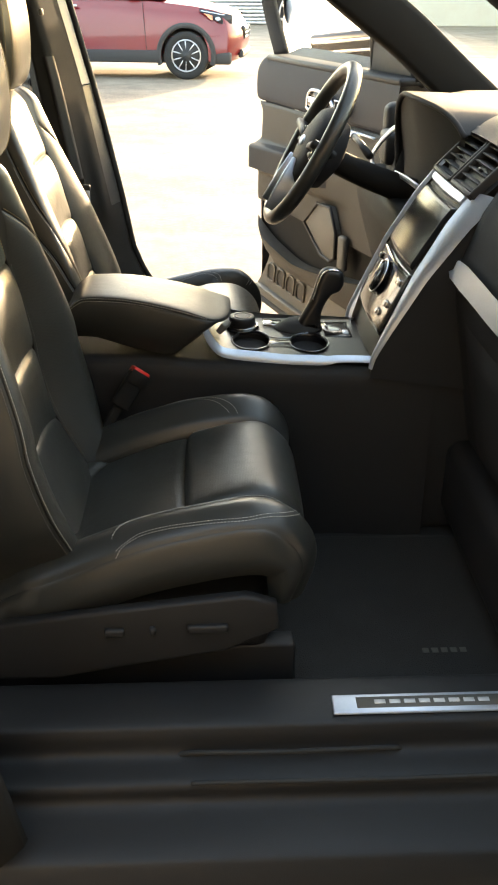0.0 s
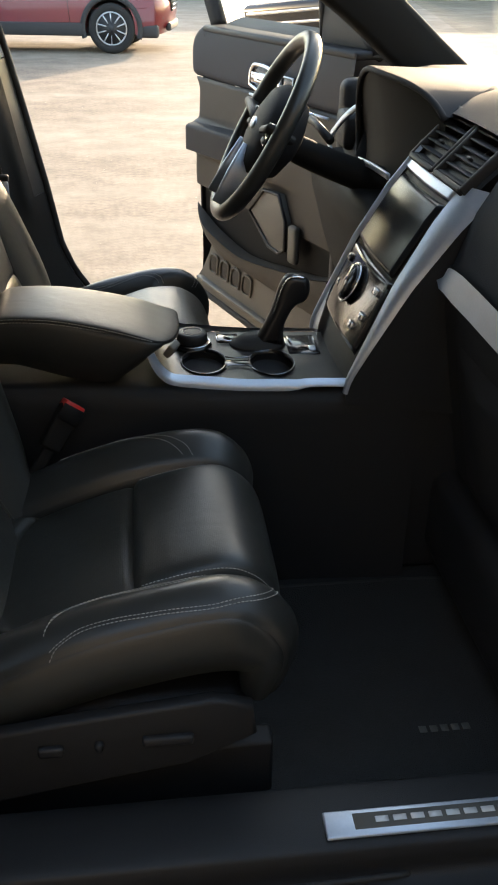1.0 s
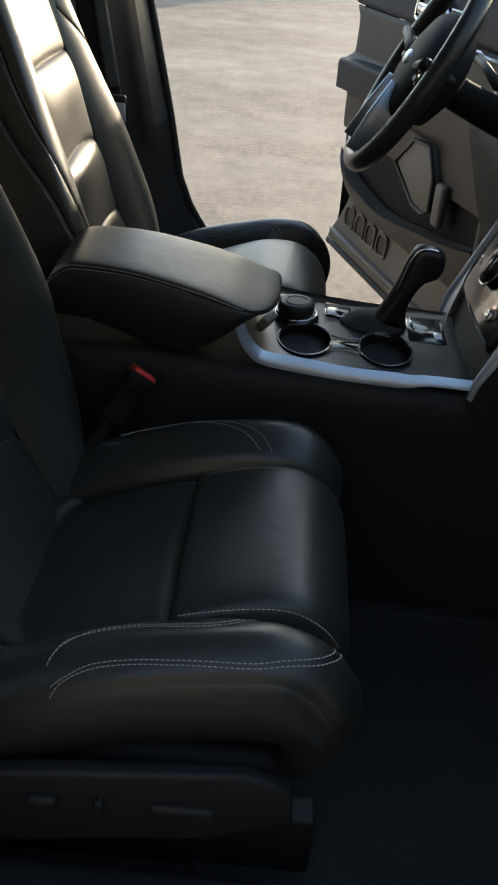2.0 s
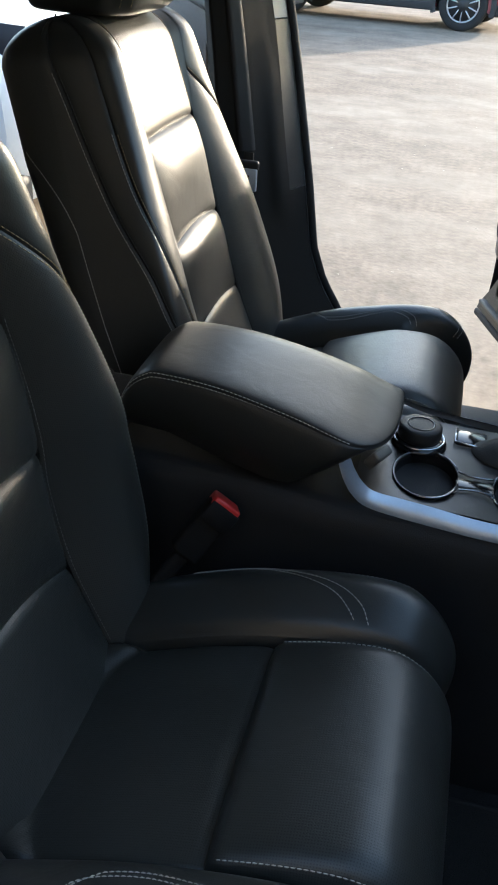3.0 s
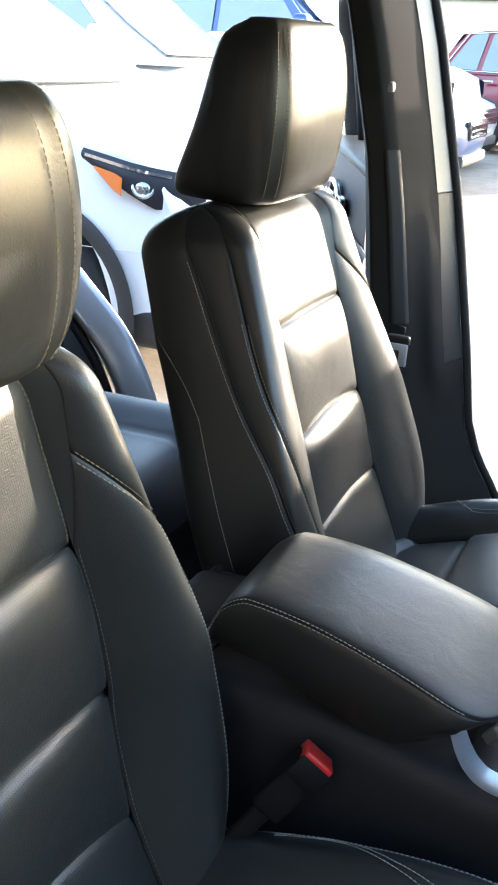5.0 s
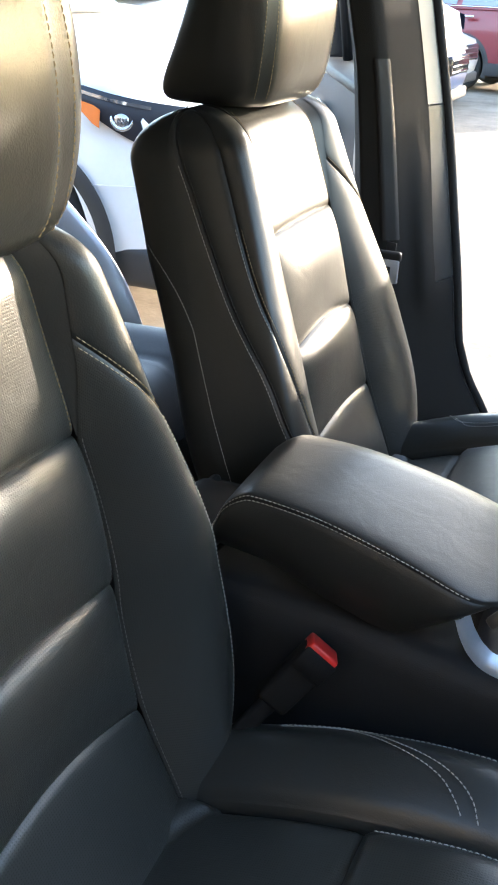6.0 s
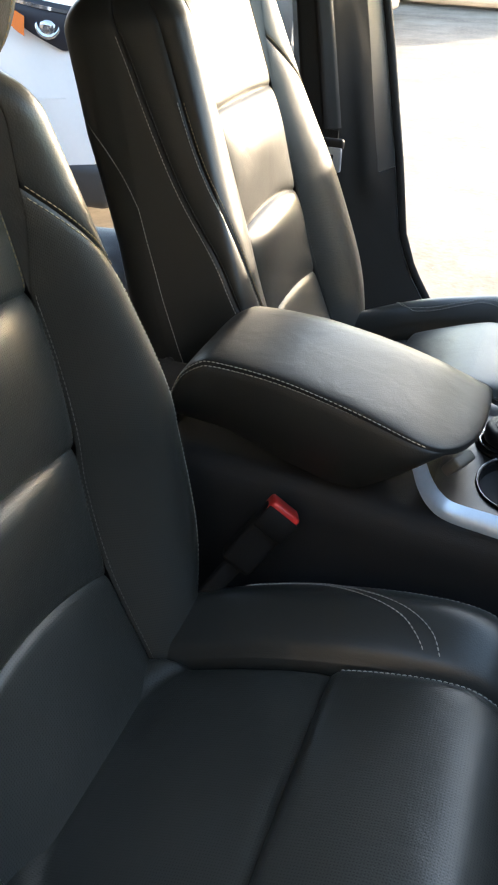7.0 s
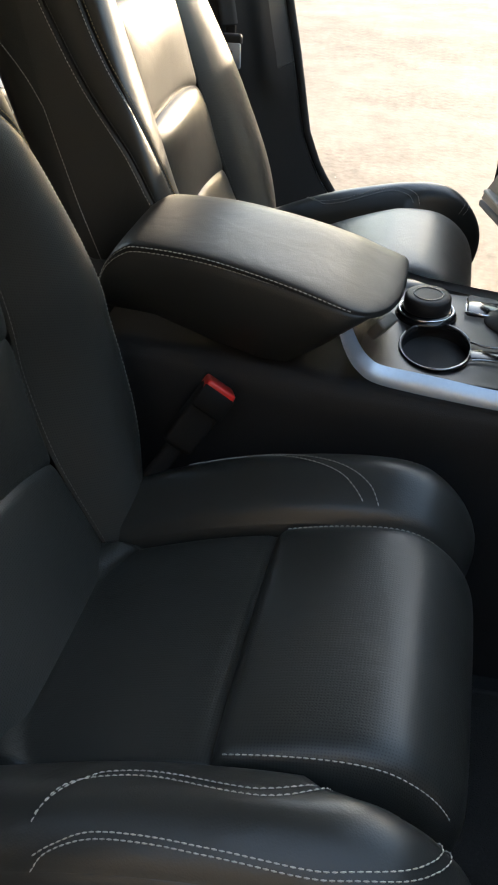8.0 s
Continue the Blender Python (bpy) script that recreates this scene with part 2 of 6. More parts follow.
def stitches(pts, normals, gap=0.0050, length=0.0037, r=0.00065):
    """A row of thread stitches along a line on a surface."""
    verts, faces = [], []
    P = [p + n * 0.0007 for p, n in zip(pts, normals)]
    d = np.concatenate([[0], np.cumsum([(b - a).length for a, b in zip(P, P[1:])])])
    s = 0.0
    while s + length < d[-1]:
        ends = []
        for q in (s, s + length):
            k = min(int(np.searchsorted(d, q, side="right")) - 1, len(P) - 2)
            f = (q - d[k]) / max(d[k + 1] - d[k], 1e-9)
            ends.append((P[k].lerp(P[k + 1], f), normals[k]))
        (a, n), (b, _) = ends
        t = (b - a).normalized()
        x = t.cross(n).normalized()
        mid = (a + b) / 2 + n * r * 0.5
        k0 = len(verts)
        for c, k in ((a, 0.5), (mid, 1.0), (b, 0.5)):
            verts += [c + x * r * k, c + n * r * k, c - x * r * k, c - n * r * k]
        for k in (0, 4):
            for q in range(4):
                faces.append((k0 + k + q, k0 + k + (q + 1) % 4, k0 + k + 4 + (q + 1) % 4, k0 + k + 4 + q))
        faces += [(k0 + 3, k0 + 2, k0 + 1, k0), (k0 + 8, k0 + 9, k0 + 10, k0 + 11)]
        s += gap
    me = bpy.data.meshes.new("stitching")
    me.from_pydata(verts, [], faces)
    return me


def seam_on(fn, track, n=90):
    """Points and normals along a track of (u, v) on the sheet fn."""
    uv = smooth_curve([(*p, 0) for p in track], n)
    pts = [fn(p.x, p.y) for p in uv]
    nor = []
    for p in uv:
        e = 0.004
        a = fn(p.x + e, p.y) - fn(p.x - e, p.y)
        b = fn(p.x, p.y + e) - fn(p.x, p.y - e)
        nor.append(a.cross(b).normalized())
    return pts, nor


def stitch_row(parent, fn, track, toward, n=90, mat=None, coarse=(0.0050, 0.0037, 0.00065)):
    pts, nor = seam_on(fn, track, n)
    nor = [v if v.dot(toward) > 0 else -v for v in nor]
    return part("stitching", stitches(pts, nor, *coarse), mat or THREAD, parent, "dark stitching" if mat is DARKTHREAD else "pale contrast stitching", False)


# ---- setting: ground and the car's shell ----
def ground_material():
    m = material("lot_surface", (0.255, 0.200, 0.149), 0.85, 0, 0.2, 0.35, 0.5, 55.0, fine=0.5, fine_scale=26.0)
    n, l = m.node_tree.nodes, m.node_tree.links
    b = n["Principled BSDF"]
    src = b.inputs["Base Color"].links[0].from_socket
    tc = n.new("ShaderNodeTexCoord")
    mp = n.new("ShaderNodeMapping")
    mp.inputs["Scale"].default_value = (0.8, 1.3, 1.0)
    l.new(tc.outputs["Object"], mp.inputs["Vector"])
    st = n.new("ShaderNodeTexNoise")
    st.inputs["Scale"].default_value, st.inputs["Detail"].default_value = 0.8, 8.0
    l.new(mp.outputs["Vector"], st.inputs["Vector"])
    cr = n.new("ShaderNodeValToRGB")
    cr.color_ramp.elements[0].position, cr.color_ramp.elements[0].color = 0.42, (0, 0, 0, 1)
    cr.color_ramp.elements[1].position, cr.color_ramp.elements[1].color = 0.68, (1, 1, 1, 1)
    l.new(st.outputs["Fac"], cr.inputs["Fac"])
    mx = n.new("ShaderNodeMix")
    mx.data_type = "RGBA"
    md = n.new("ShaderNodeTexNoise")
    md.inputs["Scale"].default_value, md.inputs["Detail"].default_value, md.inputs["Roughness"].default_value = 3.2, 9.0, 0.7
    l.new(tc.outputs["Object"], md.inputs["Vector"])
    wear = n.new("ShaderNodeMapRange")
    wear.inputs["From Min"].default_value, wear.inputs["From Max"].default_value = 0.35, 0.65
    wear.inputs["To Min"].default_value, wear.inputs["To Max"].default_value = 0.72, 1.12
    l.new(md.outputs["Fac"], wear.inputs["Value"])
    mx.inputs["B"].default_value = (0.345, 0.283, 0.216, 1)
    l.new(cr.outputs["Color"], mx.inputs["Factor"])
    l.new(src, mx.inputs["A"])
    worn = n.new("ShaderNodeVectorMath")
    worn.operation = "SCALE"
    l.new(mx.outputs["Result"], worn.inputs[0])
    l.new(wear.outputs["Result"], worn.inputs["Scale"])
    l.new(worn.outputs["Vector"], b.inputs["Base Color"])
    return m


GROUND = ground_material()
gr = part("ground", grid(lambda u, v: Vector((u, v, 0)), [-900, -80, -20, -8, -4, -2, 0, 2, 4, 8, 20, 80, 900], [-900, -80, -20, -8, -4, -2, 0, 2, 4, 8, 12, 20, 40, 80, 900], True), GROUND)
tagged(gr, "sunlit dusty worn pale asphalt of a car lot", "ground", kind="structure")


rnd = random.Random(11)
verts, faces = [], []
for k_ in range(260):
    c_ = Vector((rnd.uniform(-3.5, 2.5), 1.6 + 8.5 * rnd.random() ** 1.5, 0.0))
    r_ = rnd.uniform(0.003, 0.009) * (1 + 1.2 * (rnd.random() > 0.93))
    k0 = len(verts)
    for a_ in range(6):
        q_ = math.pi / 3 * a_ + rnd.uniform(-0.3, 0.3)
        verts.append(c_ + Vector((r_ * rnd.uniform(0.7, 1.3) * math.cos(q_), r_ * rnd.uniform(0.7, 1.3) * math.sin(q_), 0.001)))
    verts.append(c_ + Vector((rnd.uniform(-0.3, 0.3) * r_, rnd.uniform(-0.3, 0.3) * r_, r_ * rnd.uniform(0.25, 0.5))))
    faces += [(k0 + a_, k0 + (a_ + 1) % 6, k0 + 6) for a_ in range(6)]
me_ = bpy.data.meshes.new("gravel")
me_.from_pydata(verts, [], faces)
STONE = material("gravel_stone", (0.42, 0.36, 0.28), 0.9, 0, 0.5, 5.0, fine=0.4, fine_scale=60)
tagged(part("gravel", me_, STONE, None, "", False), "loose pale gravel and grit scattered on the lot", "gravel", kind="stuff")


def struct(name, mesh, mat, label, smooth=True):
    ob = part(name, mesh, mat, None, label, smooth)
    return tagged(ob, category=name.split("_")[0], kind="structure")


struct("floor", slab(-2.3, 0.95, -0.70, 0.70, 0.36, 0.41, 0.01), CARPET, "dark carpeted floor of a car cabin")
# unseen dark wall added behind the camera: closes the lot, blocks near-side skylight
SKYBLOCK = material("skylight_block", (0.11, 0.105, 0.10), 0.9, 0, 0.12, 0.6, 0.3, 30, fine=0.25, fine_scale=9)
struct("wall_yard", slab(-18, 14, -5.0, -4.8, 0, 5.2, 0.02), SKYBLOCK, "unseen plain dark wall added to block skylight")
# the doorway's sill on the near side: an inner tread, a rubber step and a painted outer edge
sill_profile = [(-0.640, 0.40), (-0.648, 0.485), (-0.668, 0.503), (-0.735, 0.501), (-0.748, 0.488), (-0.752, 0.455), (-0.79, 0.448), (-0.80, 0.44), (-0.806, 0.415), (-0.87, 0.405), (-0.888, 0.39), (-0.895, 0.34), (-0.87, 0.25), (-0.66, 0.24)]


def sill_mesh(sign):
    prof = smooth_curve([(y, z, 0) for y, z in sill_profile], 60)
    return grid(lambda u, v: Vector((v, -sign * prof[int(u)].x, prof[int(u)].y)), list(range(61)), even(-1.0 if sign < 0 else -0.9, 1.0, 12), sign < 0)


sharp(struct("sill_right", sill_mesh(-1), PLASTIC, "black plastic door sill with a stepped rubber ledge"), 50)
sharp(struct("sill_left", sill_mesh(1), PLASTIC, "black plastic door sill on the driver's side"), 50)
# rubber beading that catches the light along the step
for y, z, x0, x1 in ((-0.752, 0.458, -0.02, 0.30), (-0.795, 0.447, 0.0, 0.52)):
    bead = part("door_seal", sweep(smooth_curve([(x0, y + 0.002, z - 0.006), (x0 + 0.03, y - 0.006, z + 0.005), ((x0 + x1) / 2, y - 0.009, z + 0.006), (x1 - 0.03, y - 0.006, z + 0.005), (x1, y + 0.002, z - 0.006)], 30), 0.0035, 8), RUBBER)
    tagged(bead, "thin black rubber door seal on the sill", "seal", kind="structure")

# roof with its lining, header and rails
struct("ceiling", grid(lambda u, v: Vector((u, v, 1.60 + 0.055 * (1 - (v / 0.72) ** 2) - 0.03 * max(0, (u + 0.3) / 0.5) ** 2)), even(-2.4, 0.12, 14), even(-0.72, 0.72, 12)), LINING, "pale grey fabric headliner")
struct("roof", grid(lambda u, v: Vector((u, v, 1.635 + 0.06 * (1 - (v / 0.76) ** 2) - 0.03 * max(0, (u + 0.3) / 0.5) ** 2)), even(-2.5, 0.16, 14), even(-0.76, 0.76, 12), True), OWNPAINT, "silver painted car roof")
for sgn, nm in ((1, "left"), (-1, "right")):
    struct("roof_rail_" + nm, sweep(smooth_curve([(0.16, sgn * 0.69, 1.575), (-0.4, sgn * 0.735, 1.60), (-1.2, sgn * 0.735, 1.60), (-2.3, sgn * 0.70, 1.57)], 24), 0.05, 12), PILLAR, "dark trimmed roof rail above the doors")
    # windscreen pillar, leaning back from the dash to the roof
    dn = Vector((0.014, 0, 0.006)) if sgn > 0 else Vector((0.01, 0, 0.012))
    struct("pillar_a_" + nm, sweep([p + dn for p in smooth_curve([(0.80, sgn * 0.81, 1.08), (0.67, sgn * 0.795, 1.18), (0.525, sgn * 0.77, 1.295), (0.395, sgn * 0.745, 1.385), (0.14, sgn * 0.69, 1.57)], 18)], 0.0, 14, flat=(0.07, 0.115 if sgn > 0 else 0.10)), PILLAR, "dark grey trimmed windscreen pillar")
struct("header", sweep(smooth_curve([(0.15, -0.70, 1.545), (0.19, -0.35, 1.56), (0.20, 0, 1.565), (0.19, 0.35, 1.56), (0.15, 0.70, 1.545)], 16), 0, 14, flat=(0.06, 0.165)), PILLAR, "dark trim along the top of the windscreen")
ws = struct("windscreen", grid(lambda u, v: Vector((0.20 + 0.90 * u - 0.06 * (v / 0.75) ** 2, v * (1 + 0.1 * u), 1.61 - 0.47 * u - 0.05 * (v / 0.75) ** 2)), even(0, 1, 8), even(-0.72, 0.72, 12)), GLASS, "clear curved windscreen glass")
ws.visible_shadow = False
struct("bulkhead", slab(1.0, 1.04, -0.85, 0.85, 0.3, 1.12, 0.01), PLASTIC, "black firewall behind the dash")
struct("hood", grid(lambda u, v: Vector((u, v, 1.12 - 0.05 * (v / 0.9) ** 2 - 0.10 * ((u - 1.0) / 1.1) ** 2)), even(0.98, 2.1, 10), even(-0.92, 0.92, 10), True), OWNPAINT, "silver painted bonnet")
struct("front_end", slab(1.05, 2.1, -0.93, 0.93, 0.3, 1.0, 0.06), OWNPAINT, "silver painted nose of the car")
struct("wall_rear", slab(-2.45, -2.40, -0.85, 0.85, 0.35, 1.62, 0.01), PILLAR, "dark trimmed tailgate")
# near side behind the front seat: closed rear door with window
struct("wall_right", slab(-2.4, -0.62, -0.88, -0.78, 0.35, 1.08, 0.02), DOORTRIM, "dark trimmed closed rear door")
rw = struct("window_right", slab(-2.3, -0.66, -0.80, -0.794, 1.08, 1.56, 0), TINT, "tinted rear side window", False)
rw.visible_shadow = False
struct("pillar_b_right", sweep(smooth_curve([(-0.36, -0.77, 1.58), (-0.36, -0.80, 1.2), (-0.34, -0.83, 0.8), (-0.28, -0.84, 0.42)], 12), 0, 14, flat=(0.07, 0.15)), PILLAR, "dark trimmed centre pillar")


# far-side centre pillar: a curved trim shell with a pale edge strip (sunlight painted in above), a notch and a swelling
# over the belt anchor
def pillar_front(z):
    return lerp([(0.40, -0.02), (0.52, -0.085), (0.593, -0.124), (0.66, -0.168), (0.733, -0.196), (0.87, -0.218), (1.17, -0.278), (1.42, -0.336), (1.62, -0.395)], z)


def pillar_rear(z):
    return lerp([(0.40, -0.45), (0.6, -0.40), (0.9, -0.395), (1.24, -0.425), (1.44, -0.468), (1.62, -0.51)], z)


def pillar_point(q, z):
    """q runs from the front flange (0) over the inner face to the rear edge (1)."""
    f, r = pillar_front(z), pillar_rear(z)
    bul = 0.03 * math.exp(-((z - 0.87) / 0.05) ** 2) if z < 0.9 else 0.03 * math.exp(-((z - 0.9) / 0.19) ** 2)
    y = lerp([(0, 0.90), (0.12, 0.868), (0.45, 0.775), (0.55, 0.762), (0.8, 0.75), (1.0, 0.82)], q) - bul * math.exp(-((q - 0.2) / 0.12) ** 2)
    lean = -0.06 * max(0, z - 1.1)
    return Vector((f + (r - f) * (q ** 1.1), y + lean, z))


pb = thing("pillar_b_left", "tall dark trimmed centre pillar with sunlight painted on its edge strip", "pillar", kind="structure")
part("inner_trim", grid(pillar_point, even(0.13, 1, 26), even(0.40, 1.62, 60)), PILLAR, pb)
part("edge_strip_upper", grid(lambda q, z: pillar_point(q, z) - Vector((0, 0.003, 0)), even(0.0, 0.14, 6), even(1.175, 1.62, 26)), SUNSTRIP_CLIP, pb, "pale grey upper edge strip with sunlight put into its colour")
MIDPILLAR = material("pillar_grey_trim", (0.024, 0.024, 0.024), 0.42, 0, 0.12, 8, 0.15, 800)
part("edge_strip_lower", grid(lambda q, z: pillar_point(q, z) - Vector((0, 0.001, 0)), even(0.0, 0.14, 6), even(0.865, 1.172, 24)), MIDPILLAR, pb, "dark grey swelling over the belt anchor")
part("edge_strip_foot", grid(lambda q, z: pillar_point(q, z) - Vector((0, 0.001, 0)), even(0.0, 0.14, 6), even(0.40, 0.864, 24)), PILLAR, pb)
part("door_seal", sweep([pillar_point(0, z) + Vector((0.006, 0.01, 0)) for z in even(0.40, 1.6, 40)], 0.009, 8), RUBBER, pb, "black rubber door seal")
part("back_face", grid(lambda q, z: pillar_point(1 if q > 0.5 else 0, z) + Vector((0, 0.13 - (0.08 if q < 0.5 else 0), 0)) if 0.05 < q < 0.95 else pillar_point(q, z), [0, 0.2, 0.8, 1], even(0.40, 1.62, 30)), OWNPAINT, pb)
part("belt_cover", grid(lambda q, z: pillar_point(q, z) + Vector((-0.001, -0.003 * min(1, 12 * min(q - 0.42, 0.60 - q) / 0.18), 0)), even(0.42, 0.60, 14), even(0.95, 1.25, 24)), PLASTIC, pb, "narrow cover over the belt reel")
part("coat_clip", slab(-0.370, -0.360, 0.728, 0.745, 1.342, 1.358, 0.004), SUNSTRIP_CLIP, pb, "small pale clip")
# lower side of the rear doorway: painted wheelhouse edge curling down to the sill
rim = smooth_curve([(-1.50, 0.93, 1.55), (-1.44, 0.935, 1.25), (-1.32, 0.935, 1.0), (-1.18, 0.935, 0.86), (-1.065, 0.935, 0.745), (-1.005, 0.935, 0.64), (-0.96, 0.935, 0.50), (-0.92, 0.93, 0.38)], 40)
qp = thing("quarter_panel", "silver painted rear doorway edge with black seal", "car body", kind="structure")
part("painted_edge", sweep(rim, 0, 14, flat=(0.09, 0.075)), OWNPAINT, qp, "bright silver painted doorway edge")
part("door_seal", sweep([p + Vector((-0.050, -0.045, 0.0)) for p in rim], 0.014, 8), RUBBER, qp, "black rubber seal")
part("inner_trim", grid(lambda i, k: rim[int(i)] + Vector((-0.04 - 0.30 * k, -0.04 - 0.16 * min(1, 3 * k), 0.0)), list(range(41)), even(0, 1, 8), True), PLASTIC, qp)
struct("wall_left_rear", slab(-2.4, -1.5, 0.80, 0.93, 0.35, 1.08, 0.02), DOORTRIM, "dark trimmed rear quarter of the cabin")
struct("pillar_d_left", slab(-2.4, -2.15, 0.72, 0.9, 1.06, 1.6, 0.03), PILLAR, "dark trimmed rear pillar")
struct("pillar_c_left", sweep(smooth_curve([(-1.55, 0.74, 1.60), (-1.52, 0.80, 1.3), (-1.46, 0.85, 1.0)], 10), 0, 12, flat=(0.06, 0.14)), PILLAR, "dark trimmed rear doorway pillar")


# ---- front seats ----
def front_seat(name, label, yc, side, xs, dx, ztop, hdx, group="front seats"):
    """side: +1 where the inboard flank looks towards +y, -1 towards -y. xs: depth of the back's centre by height; dx: shift of the cushion."""
    seat = thing(name, label, "car seat", group)
    off = Vector((0, yc, 0))
    IN = [(0.58, 0.120), (0.725, 0.131), (0.79, 0.138), (0.88, 0.141), (0.96, 0.140), (1.025, 0.133), (1.10, 0.125), (1.15, 0.121), (1.25, 0.112)] if side > 0 else [(0.58, 0.122), (0.8, 0.122), (1.0, 0.119), (1.13, 0.113), (1.25, 0.106)]
    WT = [(0.56, 0.11), (0.60, 0.137), (0.64, 0.166), (0.69, 0.200), (0.756, 0.229), (0.85, 0.236), (0.92, 0.224), (0.99, 0.206), (1.05, 0.190), (1.15, 0.170), (1.25, 0.154)] if side > 0 else [(0.56, 0.12), (0.60, 0.155), (0.64, 0.195), (0.69, 0.230), (0.756, 0.249), (0.85, 0.247), (0.92, 0.235), (0.99, 0.216), (1.05, 0.200), (1.15, 0.178), (1.25, 0.160)]
    BO = [(0.56, 0.01), (0.64, 0.03), (0.76, 0.056), (0.9, 0.050), (1.05, 0.034), (1.25, 0.016)] if side > 0 else [(0.56, 0.01), (0.64, 0.03), (0.76, 0.048), (0.9, 0.042), (1.05, 0.027), (1.25, 0.014)]
    SINK = [(0.60, 0.0), (0.72, 0.010), (0.9, 0.018), (1.1, 0.022), (1.25, 0.016)] if side > 0 else [(0.60, 0.0), (0.72, 0.001), (0.9, 0.003), (1.1, 0.006), (1.25, 0.010)]
    IN, WT, BO, SINK, xs = [np.array([(p.x, p.y) for p in smooth_curve([(*e, 0) for e in tab], 72)]) for tab in (IN, WT, BO, SINK, xs)]
    shift = 0.0 if side > 0 else -0.007      # the inlay sits a little towards the console

    def read(tab, z):
        return np.interp(z, tab[:, 0], tab[:, 1])

    def shell_surface(q, z):
        """The smooth form of the back: |q| 0 to 1 inlay, 1 to 2 bolster, 2 to 3 flank, 3 to 4 rear shell."""
        a, sg = np.abs(q), np.where(q >= 0, 1.0, -1.0)
        top = np.maximum(0.0, (z - (ztop - 0.055)) / 0.055)
        k = np.sqrt(np.maximum(0.0, 1 - top * top))
        i, w, b, sink = read(IN, z), read(WT, z), read(BO, z), read(SINK, z)
        i = i + sg * shift
        we = w + 0.012
        f1, f2, f3 = np.clip(a - 1, 0, 1), np.clip(a - 2, 0, 1), np.clip(a - 3, 0, 1)
        n0 = b - 0.016
        u = np.where(a <= 1, i * a, np.where(a <= 2, i + (w - i) * f1, np.where(a <= 3, w + (we - w) * np.sqrt(f2), we * (1 - f3 ** 3.2))))
        deep = -0.085 - (0.065 + 0.024 * np.clip((z - 0.93) / 0.13, 0, 1)) * np.sin(f3 * math.pi / 2) ** 0.8
        n = np.where(a <= 1, 0.006 * (1 - np.minimum(a, 1) ** 4) - sink, np.where(a <= 2, (b + sink) * (1 - (1 - f1) ** 2) - sink - 0.016 * f1 ** 3, np.where(a <= 3, n0 + (-0.085 - n0) * f2, deep)))
        n = -0.065 + (n + 0.065) * k
        u = u * np.where(top > 0, 0.80 + 0.20 * k, 1.0)
        return np.stack([read(xs, z) + n, yc + sg * u, z + 0.18 * n], -1)

    class Piece:
        """One sewn panel of the back: between two lines in q (by height) and two lines in z (by p), its rim turned in at the seams."""

        def __init__(self, q0, q1, z0, z1, dips, puff=0.0, nu=34, nv=110):
            self.p, self.v = np.array(cosine(0, 1, nu)), np.array(cosine(0, 1, nv))
            p, v = np.meshgrid(self.p, self.v, indexing="ij")
            z = z0(p) + (z1(p) - z0(p)) * v
            q = q0(z) + (q1(z) - q0(z)) * p
            P = shell_surface(q, z)
            self.lp = np.concatenate([np.zeros((1, nv + 1)), np.cumsum(np.linalg.norm(np.diff(P, axis=0), axis=2), 0)], 0)
            self.lv = np.concatenate([np.zeros((nu + 1, 1)), np.cumsum(np.linalg.norm(np.diff(P, axis=1), axis=2), 1)], 1)
            N = np.cross(np.gradient(P, axis=0), np.gradient(P, axis=1))
            N /= np.maximum(np.linalg.norm(N, axis=2, keepdims=True), 1e-9)
            core = np.stack([read(xs, z) - 0.065, np.full_like(z, yc), z - 0.01], -1)
            flip = np.sign(np.sum((N * (P - core)).reshape(-1, 3), axis=1).mean())
            N *= flip
            self.flip = flip < 0
            lift = puff * np.sin(np.pi * p) ** 0.5 * np.sin(np.pi * v ** 1.7) ** 0.8
            for depth, d, soft in zip(dips, (self.lp, self.lp[-1:] - self.lp, self.lv, self.lv[:, -1:] - self.lv), (0.0032, 0.0032, 0.0055, 0.0055)):
                lift = lift - depth * np.exp(-d / soft)
            self.P, self.N = P + N * lift[..., None], N

        def build(self, name, mat, label=""):
            P = self.P
            rows = {pv: i for i, pv in enumerate(self.p)}
            cols = {vv: j for j, vv in enumerate(self.v)}
            me = grid(lambda a, b: Vector(P[rows[a], cols[b]]), list(self.p), list(self.v), self.flip)
            me.flip_normals()
            return part(name, me, mat, seat, label)

        def at(self, p, v):
            i, j = np.interp(p, self.p, range(len(self.p))), np.interp(v, self.v, range(len(self.v)))
            i0, j0 = min(int(i), len(self.p) - 2), min(int(j), len(self.v) - 2)
            i, j = i - i0, j - j0
            out = []
            for A in (self.P, self.N):
                out.append(Vector((A[i0, j0] * (1 - i) + A[i0 + 1, j0] * i) * (1 - j) + Vector(A[i0, j0 + 1] * (1 - i) + A[i0 + 1, j0 + 1] * i) * j))
            return out

        def sew(self, rim, inset, a=0.02, b=0.98, mat=None):
            """A row of stitches beside one rim of the panel."""
            pts = []
            for k in even(a, b, 110):
                if rim in ("p0", "p1"):
                    j = int(np.interp(k, self.v, range(len(self.v))))
                    d = inset if rim == "p0" else self.lp[-1, j] - inset
                    pts.append(self.at(float(np.interp(d, self.lp[:, j], self.p)), k))
                else:
                    i = int(np.interp(k, self.p, range(len(self.p))))
                    d = inset if rim == "v0" else self.lv[i, -1] - inset
                    pts.append(self.at(k, float(np.interp(d, self.lv[i], self.v))))
